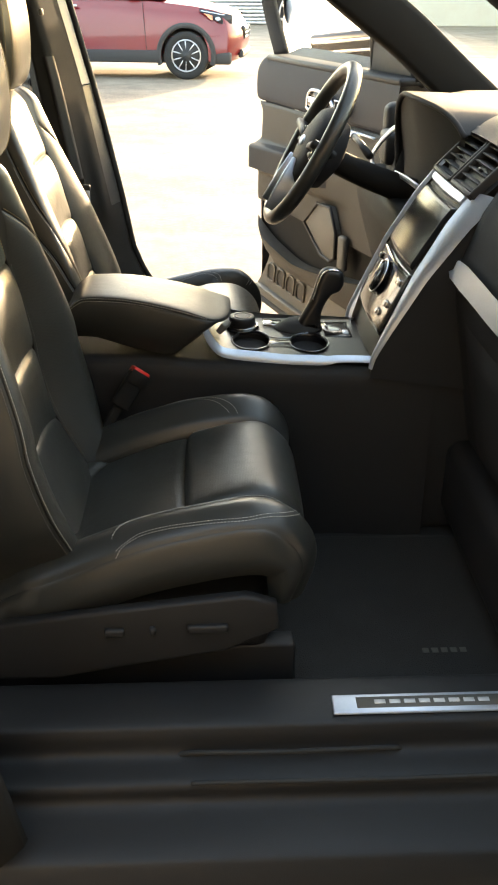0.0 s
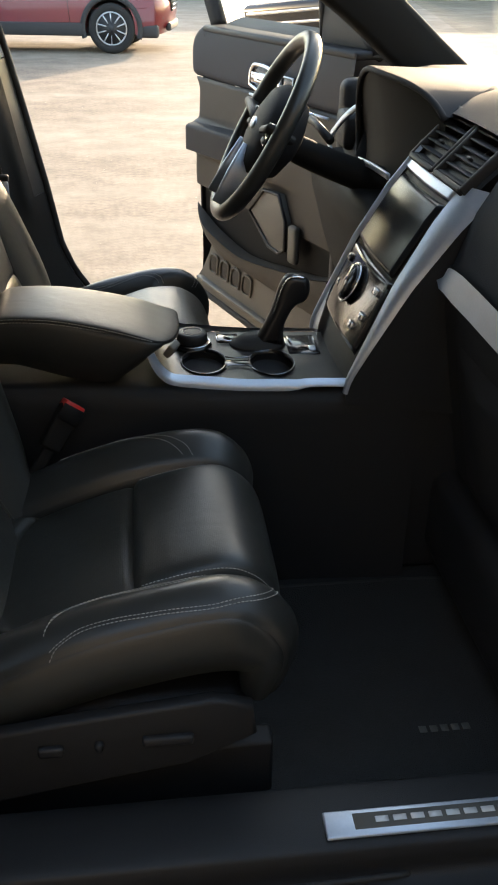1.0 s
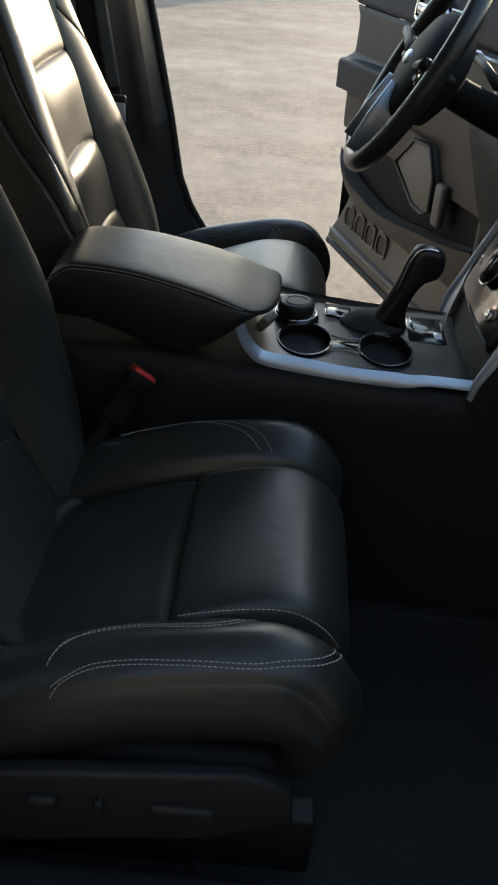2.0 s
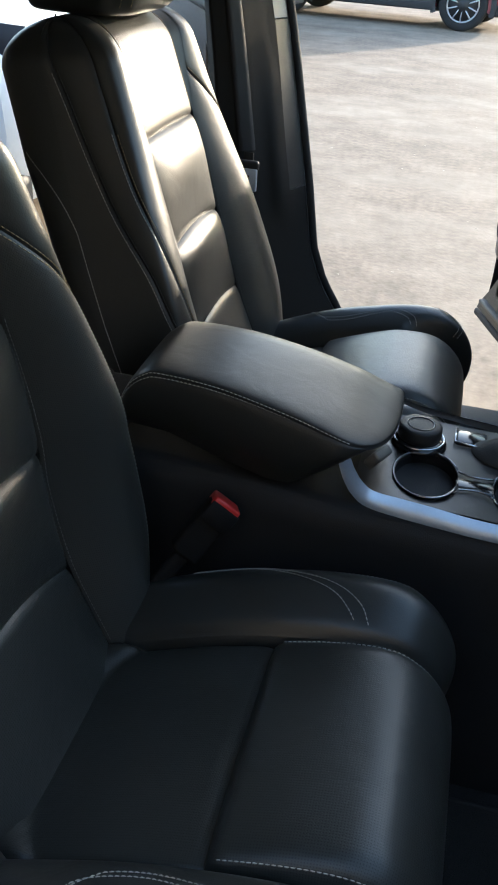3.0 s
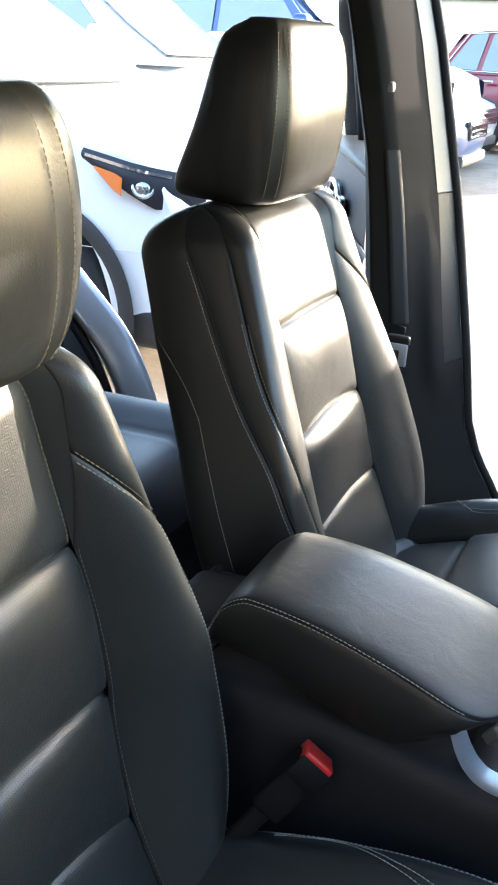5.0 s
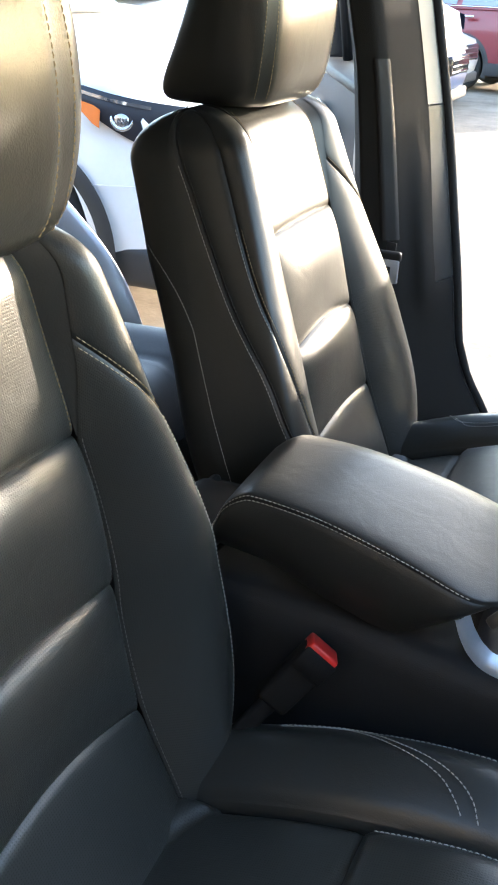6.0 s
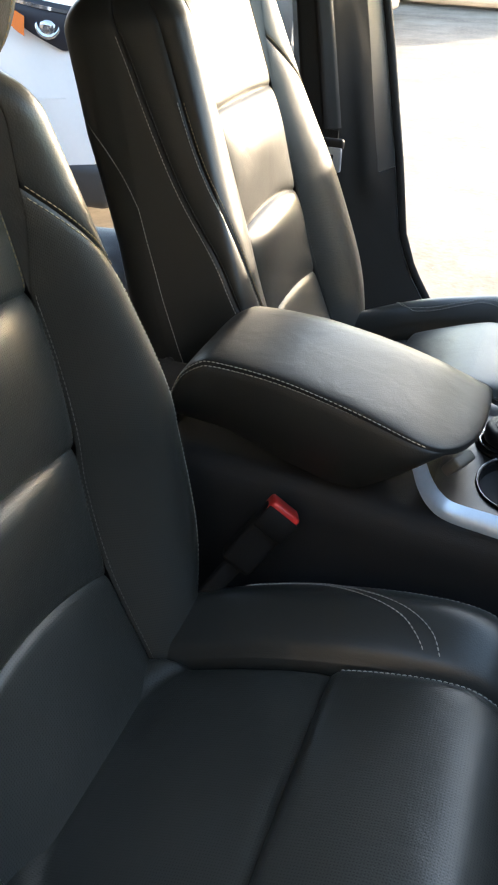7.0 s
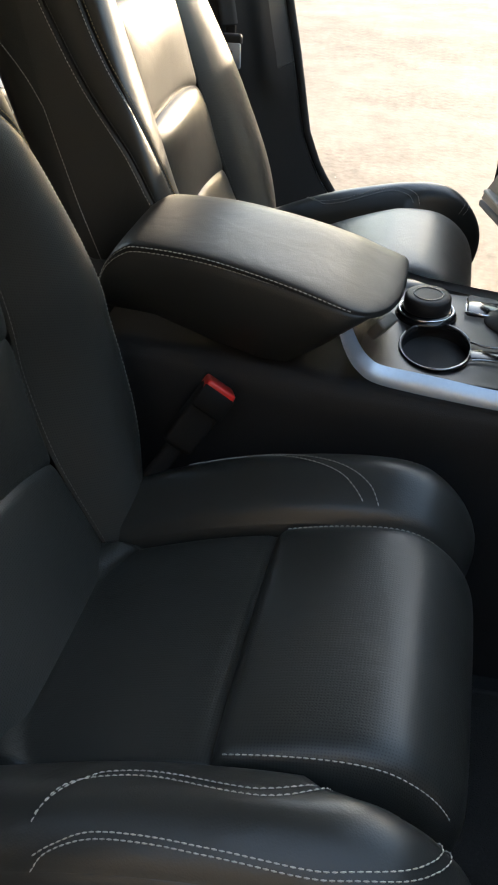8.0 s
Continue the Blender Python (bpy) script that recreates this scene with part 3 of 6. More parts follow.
            soft = [sum((pts[min(max(i + e, 0), len(pts) - 1)][0] for e in (-2, -1, 0, 1, 2)), Vector()) / 5 for i in range(len(pts))]
            return part("stitching", stitches(soft, [n.normalized() for _, n in pts]), mat or THREAD, seat, "dark stitching" if mat is DARKTHREAD else "pale contrast stitching", False)

    zlow = 0.56
    if side > 0:
        folds = [lambda p: 0.775 - 0.027 * (2 * p - 1) ** 2, lambda p: 0.896 - 0.018 * (2 * p - 1) ** 2, lambda p: 1.035 - 0.009 * (2 * p - 1) ** 2]
    else:
        folds = [lambda p: 0.796 - 0.012 * (2 * p - 1) ** 2, lambda p: 0.926 - 0.014 * (2 * p - 1) ** 2, lambda p: 1.067 - 0.004 * (2 * p - 1) ** 2]
    lines = [lambda p: zlow + 0 * p] + folds + [lambda p: ztop + 0 * p]
    one = lambda z: 1.0 + 0 * z
    for k, nm in enumerate(("lower band of the backrest", "padded lumbar band", "padded middle band", "upper inlay of the backrest")):
        pc = Piece(lambda z: -1.0 + 0 * z, one, lines[k], lines[k + 1], (0.0005, 0.0005, 0.0042 if k else 0, 0.0042 if k < 3 else 0), 0.012 if k in (1, 2) else 0.004, 60, 90)
        pc.build("backrest_panel", PERF, "perforated black leather, " + nm)
        if k == 3:
            for rim in ("p0", "p1"):
                pc.sew(rim, 0.0045, 0.02, 0.93, GOLDTHREAD)
        if k in (1, 2):
            for rim in ("p0", "p1"):
                pc.sew(rim, 0.004, mat=DARKTHREAD)
    zs1 = float(folds[2](np.array(0.0)))
    for s in (1, -1):
        inner = s == side
        wide = 1.7 if inner and side < 0 else 1.0
        STRIP = np.array([(0.5, 0.0), (zs1 - 0.002, 0.0), (zs1 + 0.06, 0.008 * wide), (1.18, 0.015 * wide), (1.25, 0.018 * wide)])
        strip_q = lambda z: 1.0 + read(STRIP, z) / np.maximum(read(WT, z) - read(IN, z), 0.01)
        if inner and side < 0:
            RIDGE = [(0.50, 1.20), (0.60, 1.30), (0.72, 1.48), (0.83, 1.66), (0.904, 1.82), (1.0, 2.07), (1.063, 2.17), (1.14, 2.22), (1.25, 2.28)]
            WELT = [(0.50, 1.50), (0.60, 1.63), (0.72, 1.83), (0.846, 2.05), (0.914, 2.17), (0.99, 2.43), (1.065, 2.62), (1.137, 2.76), (1.186, 2.86), (1.25, 2.93)]
        else:
            RIDGE = [(0.50, 2.02), (0.60, 2.02), (0.78, 2.03), (0.95, 2.03), (1.05, 2.05), (1.25, 2.12)]
            WELT = RIDGE
        RIDGE, WELT = [np.array([(p.x, p.y) for p in smooth_curve([(*e, 0) for e in tab], 60)]) for tab in (RIDGE, WELT)]
        lo, hi = (lambda p: zlow + 0 * p), (lambda p: ztop + 0 * p)
        sg = lambda f, s=s: (lambda z: s * f(z))
        ridge_q, welt_q = (lambda z, t=RIDGE: read(t, z)), (lambda z, t=WELT: read(t, z))
        st_ = Piece(sg(one), sg(strip_q), lambda p: zs1 + 0 * p, hi, (0.0005, 0.0006, 0, 0), 0, 12, 70)
        st_.build("inlay_border", LEATHER, "smooth black leather strip beside the inlay")
        st_.sew("p0", 0.003, 0.06, 0.85, DARKTHREAD)
        if inner and side < 0:
            bo = Piece(sg(strip_q), sg(ridge_q), lo, hi, (0.0005, 0.0022, 0, 0), 0.002, 40, 150)
            bo.build("bolster", LEATHER, "smooth black leather side bolster")
            bo.sew("p1", 0.004, 0.04, 0.80, GOLDTHREAD)
            ss = Piece(sg(ridge_q), sg(welt_q), lo, hi, (0.0025, 0.003, 0, 0), 0.002, 26, 150)
            ss.build("side_strip", LEATHER, "smooth black leather strip between two seams")
            ss.sew("p0", 0.0035, 0.04, 0.80)
            ss.sew("p1", 0.004, 0.04, 0.92, DARKTHREAD)
        else:
            hs_ = (lambda p: 1.106 - 0.080 * p) if side > 0 else (lambda p: 1.127 - 0.088 * p)
            bo = Piece(sg(strip_q), sg(ridge_q), lo, hs_, (0.0005, 0.0025, 0, 0.0025), 0.002, 44, 150)
            bo.build("bolster", PERF, "perforated black leather side bolster")
            bo.sew("p0", 0.004, 0.1, 0.86, DARKTHREAD)
            bo.sew("p1", 0.0045, 0.04, 0.985, THREAD)
            bo.sew("v1", 0.0045, 0.04, 0.96, GOLDTHREAD)
            up_ = Piece(sg(strip_q), sg(ridge_q), hs_, hi, (0.0006, 0.0025, 0.0025, 0), 0.002, 30, 60)
            up_.build("shoulder", LEATHER, "smooth black leather shoulder")
            up_.sew("v0", 0.0045, 0.04, 0.96, GOLDTHREAD)
        fl = Piece(sg(welt_q), sg(lambda z: 3.0 + 0 * z), lo, hi, (0.003, 0.0, 0, 0), 0.0, 44, 150)
        fl.build("side_panel", LEATHER)
        fl.sew("p0", 0.005, 0.04, 0.92, THREAD if inner else DARKTHREAD)
        bk_ = Piece(sg(lambda z: 3.0 + 0 * z), sg(lambda z: 4.0 + 0 * z), lo, hi, (0, 0, 0, 0), 0, 20, 80)
        bk_.build("back_shell", LEATHER)

        def flank(q, z):
            return Vector(shell_surface(np.array(q), np.array(z)))

        stitch_row(seat, flank, [(s * 3.36, 1.075), (s * 3.20, 1.047), (s * 3.04, 1.0), (s * 2.95, 0.935), (s * 2.88, 0.85), (s * 2.86, 0.78)], Vector((0, s, 0)))

    # headrest: a padded block, deep at its foot, with a stitched front edge
    hx, hz = float(read(xs, ztop)) + hdx, ztop - 0.012
    hq = 0.58 if side > 0 else 0.80      # where the stitched edge runs round the pad

    def head(q, t):
        """q: round the section; t: from the bottom (0) to the top (1)."""
        c, sn = math.cos(q), math.sin(q)
        p = 4.5
        r = (abs(c) ** p + abs(sn) ** p) ** (-1 / p)
        k = max(0.0, 1 - abs(2 * t - 1) ** 7) ** 0.5
        wy = 0.128 - 0.012 * (2 * t - 1) ** 2
        deep = 0.092 - 0.040 * t
        lean = -deep + 0.012 * math.sin(t * math.pi)
        qq = q % (2 * math.pi)
        near = min(abs(qq - hq), abs(qq - (2 * math.pi - hq)))
        rr = r * (1 - 0.035 * math.exp(-(near / 0.035) ** 2))
        back_taper = 1 - 0.10 * max(0.0, -c)
        z = hz + (0.186 if side > 0 else 0.222) * t - (0.018 * max(0.0, -c) * t)
        return off + Vector((hx + lean + deep * rr * c * (0.72 + 0.28 * k), wy * rr * sn * back_taper * (0.80 + 0.20 * k), z))

    ts = cosine(0, 1, 44)
    hm = bmesh.new()
    hm.from_mesh(grid(head, even(0, 2 * math.pi, 96), ts, True))
    bmesh.ops.remove_doubles(hm, verts=hm.verts, dist=1e-5)
    bmesh.ops.holes_fill(hm, edges=[e for e in hm.edges if e.is_boundary], sides=200)
    bmesh.ops.recalc_face_normals(hm, faces=hm.faces)
    hr = part("headrest", hm, LEATHER, seat, "black leather headrest with a stitched edge")
    for s in (1, -1):
        for dq in (0.07, -0.07):
            stitch_row(hr, head, [(s * (hq + dq), 0.06), (s * (hq + dq), 0.5), (s * (hq + dq), 0.94)], Vector((1, s * 0.8, 0)), mat=GOLDTHREAD, coarse=(0.0050, 0.0037, 0.0006))
        part("post", sweep([off + Vector((hx - 0.08, s * 0.06, ztop - 0.06)), off + Vector((hx - 0.075, s * 0.06, ztop + 0.03))], 0.007, 10), CHROME, seat)

    # cushion: a curve that runs forward from under the back and over the nose
    line = smooth_curve([(-0.33 + dx, 0, 0.600), (-0.19 + dx, 0, 0.656), (-0.08 + dx, 0, 0.700), (0.0 + dx, 0, 0.722), (0.07 + dx, 0, 0.732), (0.115 + dx, 0, 0.728), (0.148 + dx, 0, 0.703), (0.160 + dx, 0, 0.665), (0.150 + dx, 0, 0.60)], 240)
    L = np.concatenate([[0], np.cumsum([(q - p).length for p, q in zip(line, line[1:])])])

    def on_line(t):
        k = min(max(int(np.searchsorted(L, t, side="right")) - 1, 0), len(line) - 2)
        f = (t - L[k]) / (L[k + 1] - L[k])
        p = line[k].lerp(line[k + 1], f)
        k0, k1 = max(k - 4, 0), min(k + 5, len(line) - 1)
        tg = (line[k1] - line[k0]).normalized()
        return p, Vector((-tg.z, 0, tg.x))

    total = float(L[-1])
    t_mid = float(np.interp((-0.012 if side > 0 else -0.075) + dx, [p.x for p in line[:170]], L[:170]))
    t_nose = float(np.interp(0.115 + dx, [p.x for p in line[:170]], L[:170]))
    CB = 0.133

    def cushion(q, t):
        a, s = abs(q), (1 if q >= 0 else -1)
        p, nn = on_line(t)
        nose = max(0.0, (t - t_nose) / (total - t_nose))
        outboard = s != side
        h = 0.030 * (1 - (0.45 if outboard else 0.8) * nose) * min(1.0, t / 0.10)
        if outboard:
            h += 0.005 * min(1.0, max(0.0, (t - 0.36) / 0.10))
        w = 0.226 - 0.02 * nose ** 2 - 0.03 * max(0, 1 - t / 0.12)
        if a <= 1:
            u = CB * a
            n = 0.004 * (1 - a ** 4)
            te = 0.148 + 0.032 * max(0.0, (a - 0.55) / 0.45) ** 2
            rec = min(1.0, max(0.0, (t - te) / 0.012))
            n -= 0.004 * math.exp(-((t - te) / 0.005) ** 2) + 0.015 * rec * rec * (3 - 2 * rec)
            n -= 0.0025 * math.exp(-((t - t_mid + 0.006 * (1 - a * a)) / 0.005) ** 2)
            if t > t_mid:
                ramp = min(1.0, (t - t_mid) / 0.13)
                n += (0.010 + 0.020 * ramp) * (1 - a ** 16) * min(1, (t - t_mid) / 0.012) ** 0.5
            n -= 0.008 * math.exp(-((1 - a) * CB / 0.004) ** 2)
        elif a <= 2:
            f = a - 1
            u = CB + (w - CB) * f
            n = h * math.sin(min(1, f * 1.5) * math.pi / 2) - 0.022 * max(0, f - 0.45) ** 2 / 0.3
            n -= 0.008 * math.exp(-(f * 0.09 / 0.005) ** 2)
            if outboard:
                ahead = min(1.0, max(0.0, (t - 0.415) / 0.03))
                ridge = 0.20 + 2.0 * max(0.0, t - 0.435)
                n += ahead * (0.003 * math.exp(-((f - ridge - 0.06) / 0.16) ** 2) - 0.028 / (1 + math.exp(min(60.0, (f - ridge) / 0.03))))
            n -= 0.004 * math.exp(-((1 - f) * 0.09 / 0.004) ** 2)
        elif a <= 3:
            f = a - 2
            n1 = h - 0.022
            u = w + 0.012 * math.sin(f * math.pi) - 0.006 * f - 0.004 * math.exp(-(f * 0.1 / 0.004) ** 2)
            n = n1 - 0.085 * f
            if nose > 0:
                n = n1 - 0.085 * f * (1 - 0.6 * nose)
        else:
            f = a - 3
            n = (0.030 - 0.022 - 0.085) * 1.0 - 0.015 * f
            if nose > 0:
                n = n * (1 - 0.6 * nose)
            u = (w - 0.006) * (1 - f)
        base = off + p
        if a > 2:
            kk = min(1.0, nose * 1.6)
            kk = kk * kk * (3 - 2 * kk)
            return base + (Vector((0, 0, 1)) * (1 - kk) + nn * kk) * n + Vector((0, s * u, 0))
        return base + nn * n + Vector((0, s * u, 0))

    tv = sorted(set([round(v, 5) for v in even(0.0, total, 110)]))
    rear_t = [v for v in tv if v < t_mid] + [t_mid]
    front_t = [t_mid] + [v for v in tv if v > t_mid]
    part("cushion_rear", grid(cushion, cosine(-1, 1, 50), rear_t), PERF, seat, "perforated black leather rear cushion panel")
    part("cushion_front", grid(cushion, cosine(-1, 1, 50), front_t), PERF, seat, "perforated black leather front cushion panel")
    for s in (1, -1):
        part("cushion_bolster", grid(cushion, cosine(s * 1, s * 2, 26), tv, s < 0), LEATHER, seat)
        part("cushion_side", grid(cushion, cosine(s * 2, s * 3, 16), tv, s < 0), LEATHER, seat)
        part("cushion_underside", grid(cushion, [s * 3, s * 3.5, s * 4], tv, s < 0), PLASTIC, seat)
    U = Vector((0.2, 0, 1))
    for s in (1, -1):
        o = s * side
        stitch_row(seat, cushion, [(s * 0.93, t_mid + 0.012), (s * 0.93, t_mid + 0.08), (s * 0.93, t_nose), (s * 0.92, t_nose + 0.06)], U)
        for e in (0.0, 0.065):
            if o > 0:
                tr = [(s * (1.80 + e), 0.235), (s * (1.82 + e), 0.257), (s * (1.84 + e), 0.305), (s * (1.60 + e), 0.361 + e * 0.05), (s * (1.43 + e), 0.395 + e * 0.1), (s * (1.28 + e * 0.6), 0.411 + e * 0.2), (s * 1.14, 0.421 + e * 0.2)]
                wl = [(s * (1.96 + e), 0.12), (s * (1.96 + e), 0.2), (s * (1.96 + e), 0.3), (s * (1.95 + e), t_nose), (s * (1.9 + e), t_nose + 0.04)]
            else:
                tr = [(s * (1.74 - e * 0.8), 0.246 + e * 0.02), (s * (1.58 - e), 0.254 + e * 0.1), (s * (1.44 - e), 0.264 + e * 0.15), (s * (1.36 - e), 0.285), (s * (1.34 - e), 0.32), (s * (1.44 - e), 0.378), (s * (1.43 - e), 0.405 - e * 0.1), (s * (1.30 - e * 0.4), 0.428 - e * 0.15), (s * (1.20 - e * 0.2), 0.436 - e * 0.15)]
                wl = [(s * (1.99 - e), 0.246 + e * 0.05), (s * (1.90 - e * 0.6), 0.262 + e * 0.05), (s * (1.83 - e * 0.6), 0.29), (s * (1.83 - e * 0.6), 0.33), (s * (1.86 - e * 0.6), 0.37), (s * (1.90 - e * 0.6), 0.425), (s * (1.87 - e * 0.6), 0.452 - e * 0.03), (s * (1.76 - e * 0.55), 0.477 - e * 0.06), (s * (1.56 - e * 0.35), 0.494 - e * 0.08), (s * (1.34 - e * 0.2), 0.501 - e * 0.09)]
            stitch_row(seat, cushion, tr, U)
            stitch_row(seat, cushion, wl, U)
    # base: valance with switches on the outboard side, rails to the floor
    y_out = yc - side * 0.232
    vb = prism([(-0.30 + dx, 0.50), (-0.29 + dx, 0.60), (-0.10 + dx, 0.625), (0.08 + dx, 0.645), (0.125 + dx, 0.63), (0.13 + dx, 0.585), (0.05 + dx, 0.545), (-0.1 + dx, 0.52), (-0.2 + dx, 0.50)], 0.02, 0.006, 3,
               Matrix(((1, 0, 0, 0), (0, 0, -side, y_out), (0, 1, 0, 0), (0, 0, 0, 1))))
    val = part("valance", vb, PLASTIC, seat, "black plastic side cover")
    for x0, x1, z in ((-0.125, -0.095, 0.588), (-0.06, -0.05, 0.59), (-0.005, 0.055, 0.592)):
        part("switch", slab(x0 + dx, x1 + dx, y_out - side * 0.022 - 0.006, y_out - side * 0.022 + 0.006, z - 0.007, z + 0.007, 0.004), PLASTIC, val, "black power seat switch")
    part("frame", slab(-0.30 + dx, 0.12 + dx, yc - 0.20, yc + 0.20, 0.50, 0.60, 0.02), PLASTIC, seat)
    for s in (1, -1):
        part("rail", slab(-0.34 + dx, 0.16 + dx, yc + s * 0.18 - 0.018, yc + s * 0.18 + 0.018, 0.41, 0.51, 0.006), PLASTIC, seat)
    return seat


front_seat("front_seat", "black perforated leather passenger car seat with pale stitching", -0.392, 1,
           [(0.56, -0.15), (0.66, -0.185), (0.76, -0.226), (0.84, -0.243), (0.904, -0.247), (1.037, -0.268), (1.10, -0.280), (1.25, -0.315)], 0.0, 1.205, 0.052)
front_seat("front_seat", "black perforated leather driver's seat in low sunlight", 0.386, -1,
           [(0.56, -0.17), (0.66, -0.205), (0.76, -0.245), (0.84, -0.272), (0.904, -0.29), (1.037, -0.328), (1.10, -0.347), (1.25, -0.395)], -0.02, 1.225, 0.03)


# ---- centre console ----
con = thing("center_console", "black centre console with padded armrest and silver trim", "console")


def console_body(u, v):
    """u: along x; v: round the section from the right foot over the top to the left foot."""
    x = u
    top = lerp([(-0.33, 0.80), (-0.06, 0.80), (0.02, 0.79), (0.34, 0.775), (0.42, 0.80)], x)
    hw = lerp([(-0.33, 0.10), (0.0, 0.118), (0.3, 0.122), (0.42, 0.13)], x)
    y = lerp([(0, -hw - 0.012), (0.3, -hw), (0.36, -hw + 0.012), (0.64, hw - 0.012), (0.7, hw), (1, hw + 0.012)], v)
    z = lerp([(0, 0.41), (0.3, top - 0.02), (0.36, top - 0.006), (0.5, top), (0.64, top - 0.006), (0.7, top - 0.02), (1, 0.41)], v)
    return Vector((x, y, z))


part("body", grid(console_body, even(-0.33, 0.46, 24), even(0, 1, 50), True), CONSOLE, con)
part("rear_end", slab(-0.335, -0.32, -0.095, 0.095, 0.41, 0.80, 0.01), PLASTIC, con)


SEAM = [(p.x, p.y) for p in smooth_curve([(-0.262, 0.800, 0), (-0.247, 0.838, 0), (-0.234, 0.868, 0), (-0.224, 0.888, 0), (-0.206, 0.904, 0), (-0.186, 0.910, 0), (-0.119, 0.909, 0), (-0.045, 0.897, 0), (0.008, 0.884, 0), (0.043, 0.872, 0), (0.08, 0.862, 0)], 60)]


def lid(q, t):
    """The armrest: q round the section, t from its rear (0) to its rounded tip (1)."""
    x = -0.250 + 0.324 * t
    w = max(0.0, 1 - (max(0.0, t - 0.78) / 0.22) ** 2.6) ** (1 / 2.4)
    w *= max(0.0, 1 - (max(0.0, 0.05 - t) / 0.05) ** 2) ** 0.5 * 0.12 + 0.88
    hw = 0.090 + 0.036 * t
    seam = lerp(SEAM, x)
    crown = 0.006 * w ** 0.8
    low = lerp([(-0.26, 0.780), (-0.235, 0.835), (-0.178, 0.834), (-0.114, 0.816), (-0.06, 0.805), (-0.035, 0.806), (0.018, 0.838), (0.06, 0.862)], x)
    a = abs(q)
    s = 1 if q >= 0 else -1
    roll = 0.060        # the driver's side falls away in a wide roll
    if a <= 1:
        y = hw * w * math.sin(a * math.pi / 2) ** 0.62
        z = seam + crown * max(0.0, math.cos(a * math.pi / 2)) ** 0.62
        z -= 0.004 * math.exp(-((1 - a) * 0.1 / 0.005) ** 2)
        if s > 0:
            z -= roll * max(0.0, (y - 0.027) / 0.09) ** 2
    else:
        f = min(1.0, a - 1)
        if s > 0:
            seam -= roll * max(0.0, (hw * w - 0.027) / 0.09) ** 2
            low = min(low, seam - 0.01)
        y = (hw + 0.008 * math.sin(f * math.pi * 0.8) - 0.014 * f ** 2 - 0.005 * math.exp(-(f * 0.09 / 0.005) ** 2)) * w
        z = seam + (low - seam) * f
        x -= 0.020 * f * max(0, t - 0.7) / 0.3
    return Vector((x, -0.012 + s * y, z))


tl = sorted(set(even(0, 0.7, 40) + [0.7 + 0.3 * math.sin(i / 30 * math.pi / 2) for i in range(31)]))
arm = part("armrest", grid(lid, cosine(-1, 1, 50), tl), PADHIDE, con, "padded black leather armrest lid")
for s_ in (1, -1):
    part("lid_side", grid(lid, cosine(s_ * 1, s_ * 2, 20), tl, s_ < 0), PADHIDE, arm)
    stitch_row(arm, lid, [(s_ * 0.93, 0.03), (s_ * 0.94, 0.3), (s_ * 0.95, 0.7), (s_ * 0.95, 0.86)], Vector((0, s_, 1)))
    stitch_row(arm, lid, [(s_ * 1.07, 0.03), (s_ * 1.06, 0.3), (s_ * 1.05, 0.7), (s_ * 1.05, 0.86)], Vector((0, s_, 0.5)))
part("latch", slab(-0.006, 0.006, -0.014, 0.014, -0.016, 0.006, 0.003, 2, pose(0.061, -0.108, 0.858, 0, 35, -25)), GREYTRIM, arm, "small grey release tab")
part("hinge_cover", slab(-0.335, -0.25, -0.070, 0.055, 0.78, 0.822, 0.02, 4), BUCKLE_SHADE, con)


# top plate with two cup wells cut through it
def plate_z(x):
    return 0.800 - 0.035 * (x - 0.05)


CUPS = ((0.113, -0.036), (0.226, -0.040))
CUP_R = 0.037
CUP_S = 1.33        # the wells are a little wider across the console than along it
bm = bmesh.new()
outline = [(0.035, -0.098), (0.30, -0.104), (0.36, -0.100), (0.375, 0.0), (0.37, 0.10), (0.06, 0.098), (0.035, 0.06)]
ov = [bm.verts.new((x, y, 0)) for x, y in outline]
oe = [bm.edges.new((ov[i], ov[(i + 1) % len(ov)])) for i in range(len(ov))]
for cx, cy in CUPS:
    cv = [bm.verts.new((cx + CUP_R * math.cos(2 * math.pi * k / 40), cy + CUP_S * CUP_R * math.sin(2 * math.pi * k / 40), 0)) for k in range(40)]
    oe += [bm.edges.new((cv[k], cv[(k + 1) % 40])) for k in range(40)]
bmesh.ops.triangle_fill(bm, use_beauty=True, edges=oe)
for v in bm.verts:
    v.co.z = plate_z(v.co.x)
bmesh.ops.recalc_face_normals(bm, faces=bm.faces)
if sum(f.normal.z for f in bm.faces) < 0:
    bmesh.ops.reverse_faces(bm, faces=bm.faces[:])
part("top_plate", bm, PLATE, con, "satin black console top", False)
for cx, cy in CUPS:
    z = plate_z(cx)
    k_ = CUP_R / 0.0378
    cup = part("cup_holder", lathe([(0.031 * k_, -0.075), (0.035 * k_, -0.06), (0.0368 * k_, -0.004), (0.037 * k_, 0.003), (0.038 * k_, 0.003), (0.0378 * k_, -0.075), (0.031 * k_, -0.078)], 44, Matrix.Translation((cx, cy, z)) @ Matrix.Diagonal((1, CUP_S, 1, 1))), GLOSS, con, "deep black cup holder")
    sg_ = 1 if cx < 0.17 else -1
    ring_ = [(cx + sg_ * 0.038 * math.cos(a), cy + CUP_S * 0.038 * math.sin(a), z + 0.0025) for a in even(radians(24), radians(336), 52)]
    part("rim", sweep(ring_, 0.0012, 8), DARKCHROME, cup, "thin chrome ring")
neck = part("cup_bridge", slab(0.146, 0.194, -0.052, -0.024, 0.775, 0.7965, 0.004), GLOSS, con, "gloss black neck joining the cup holders")
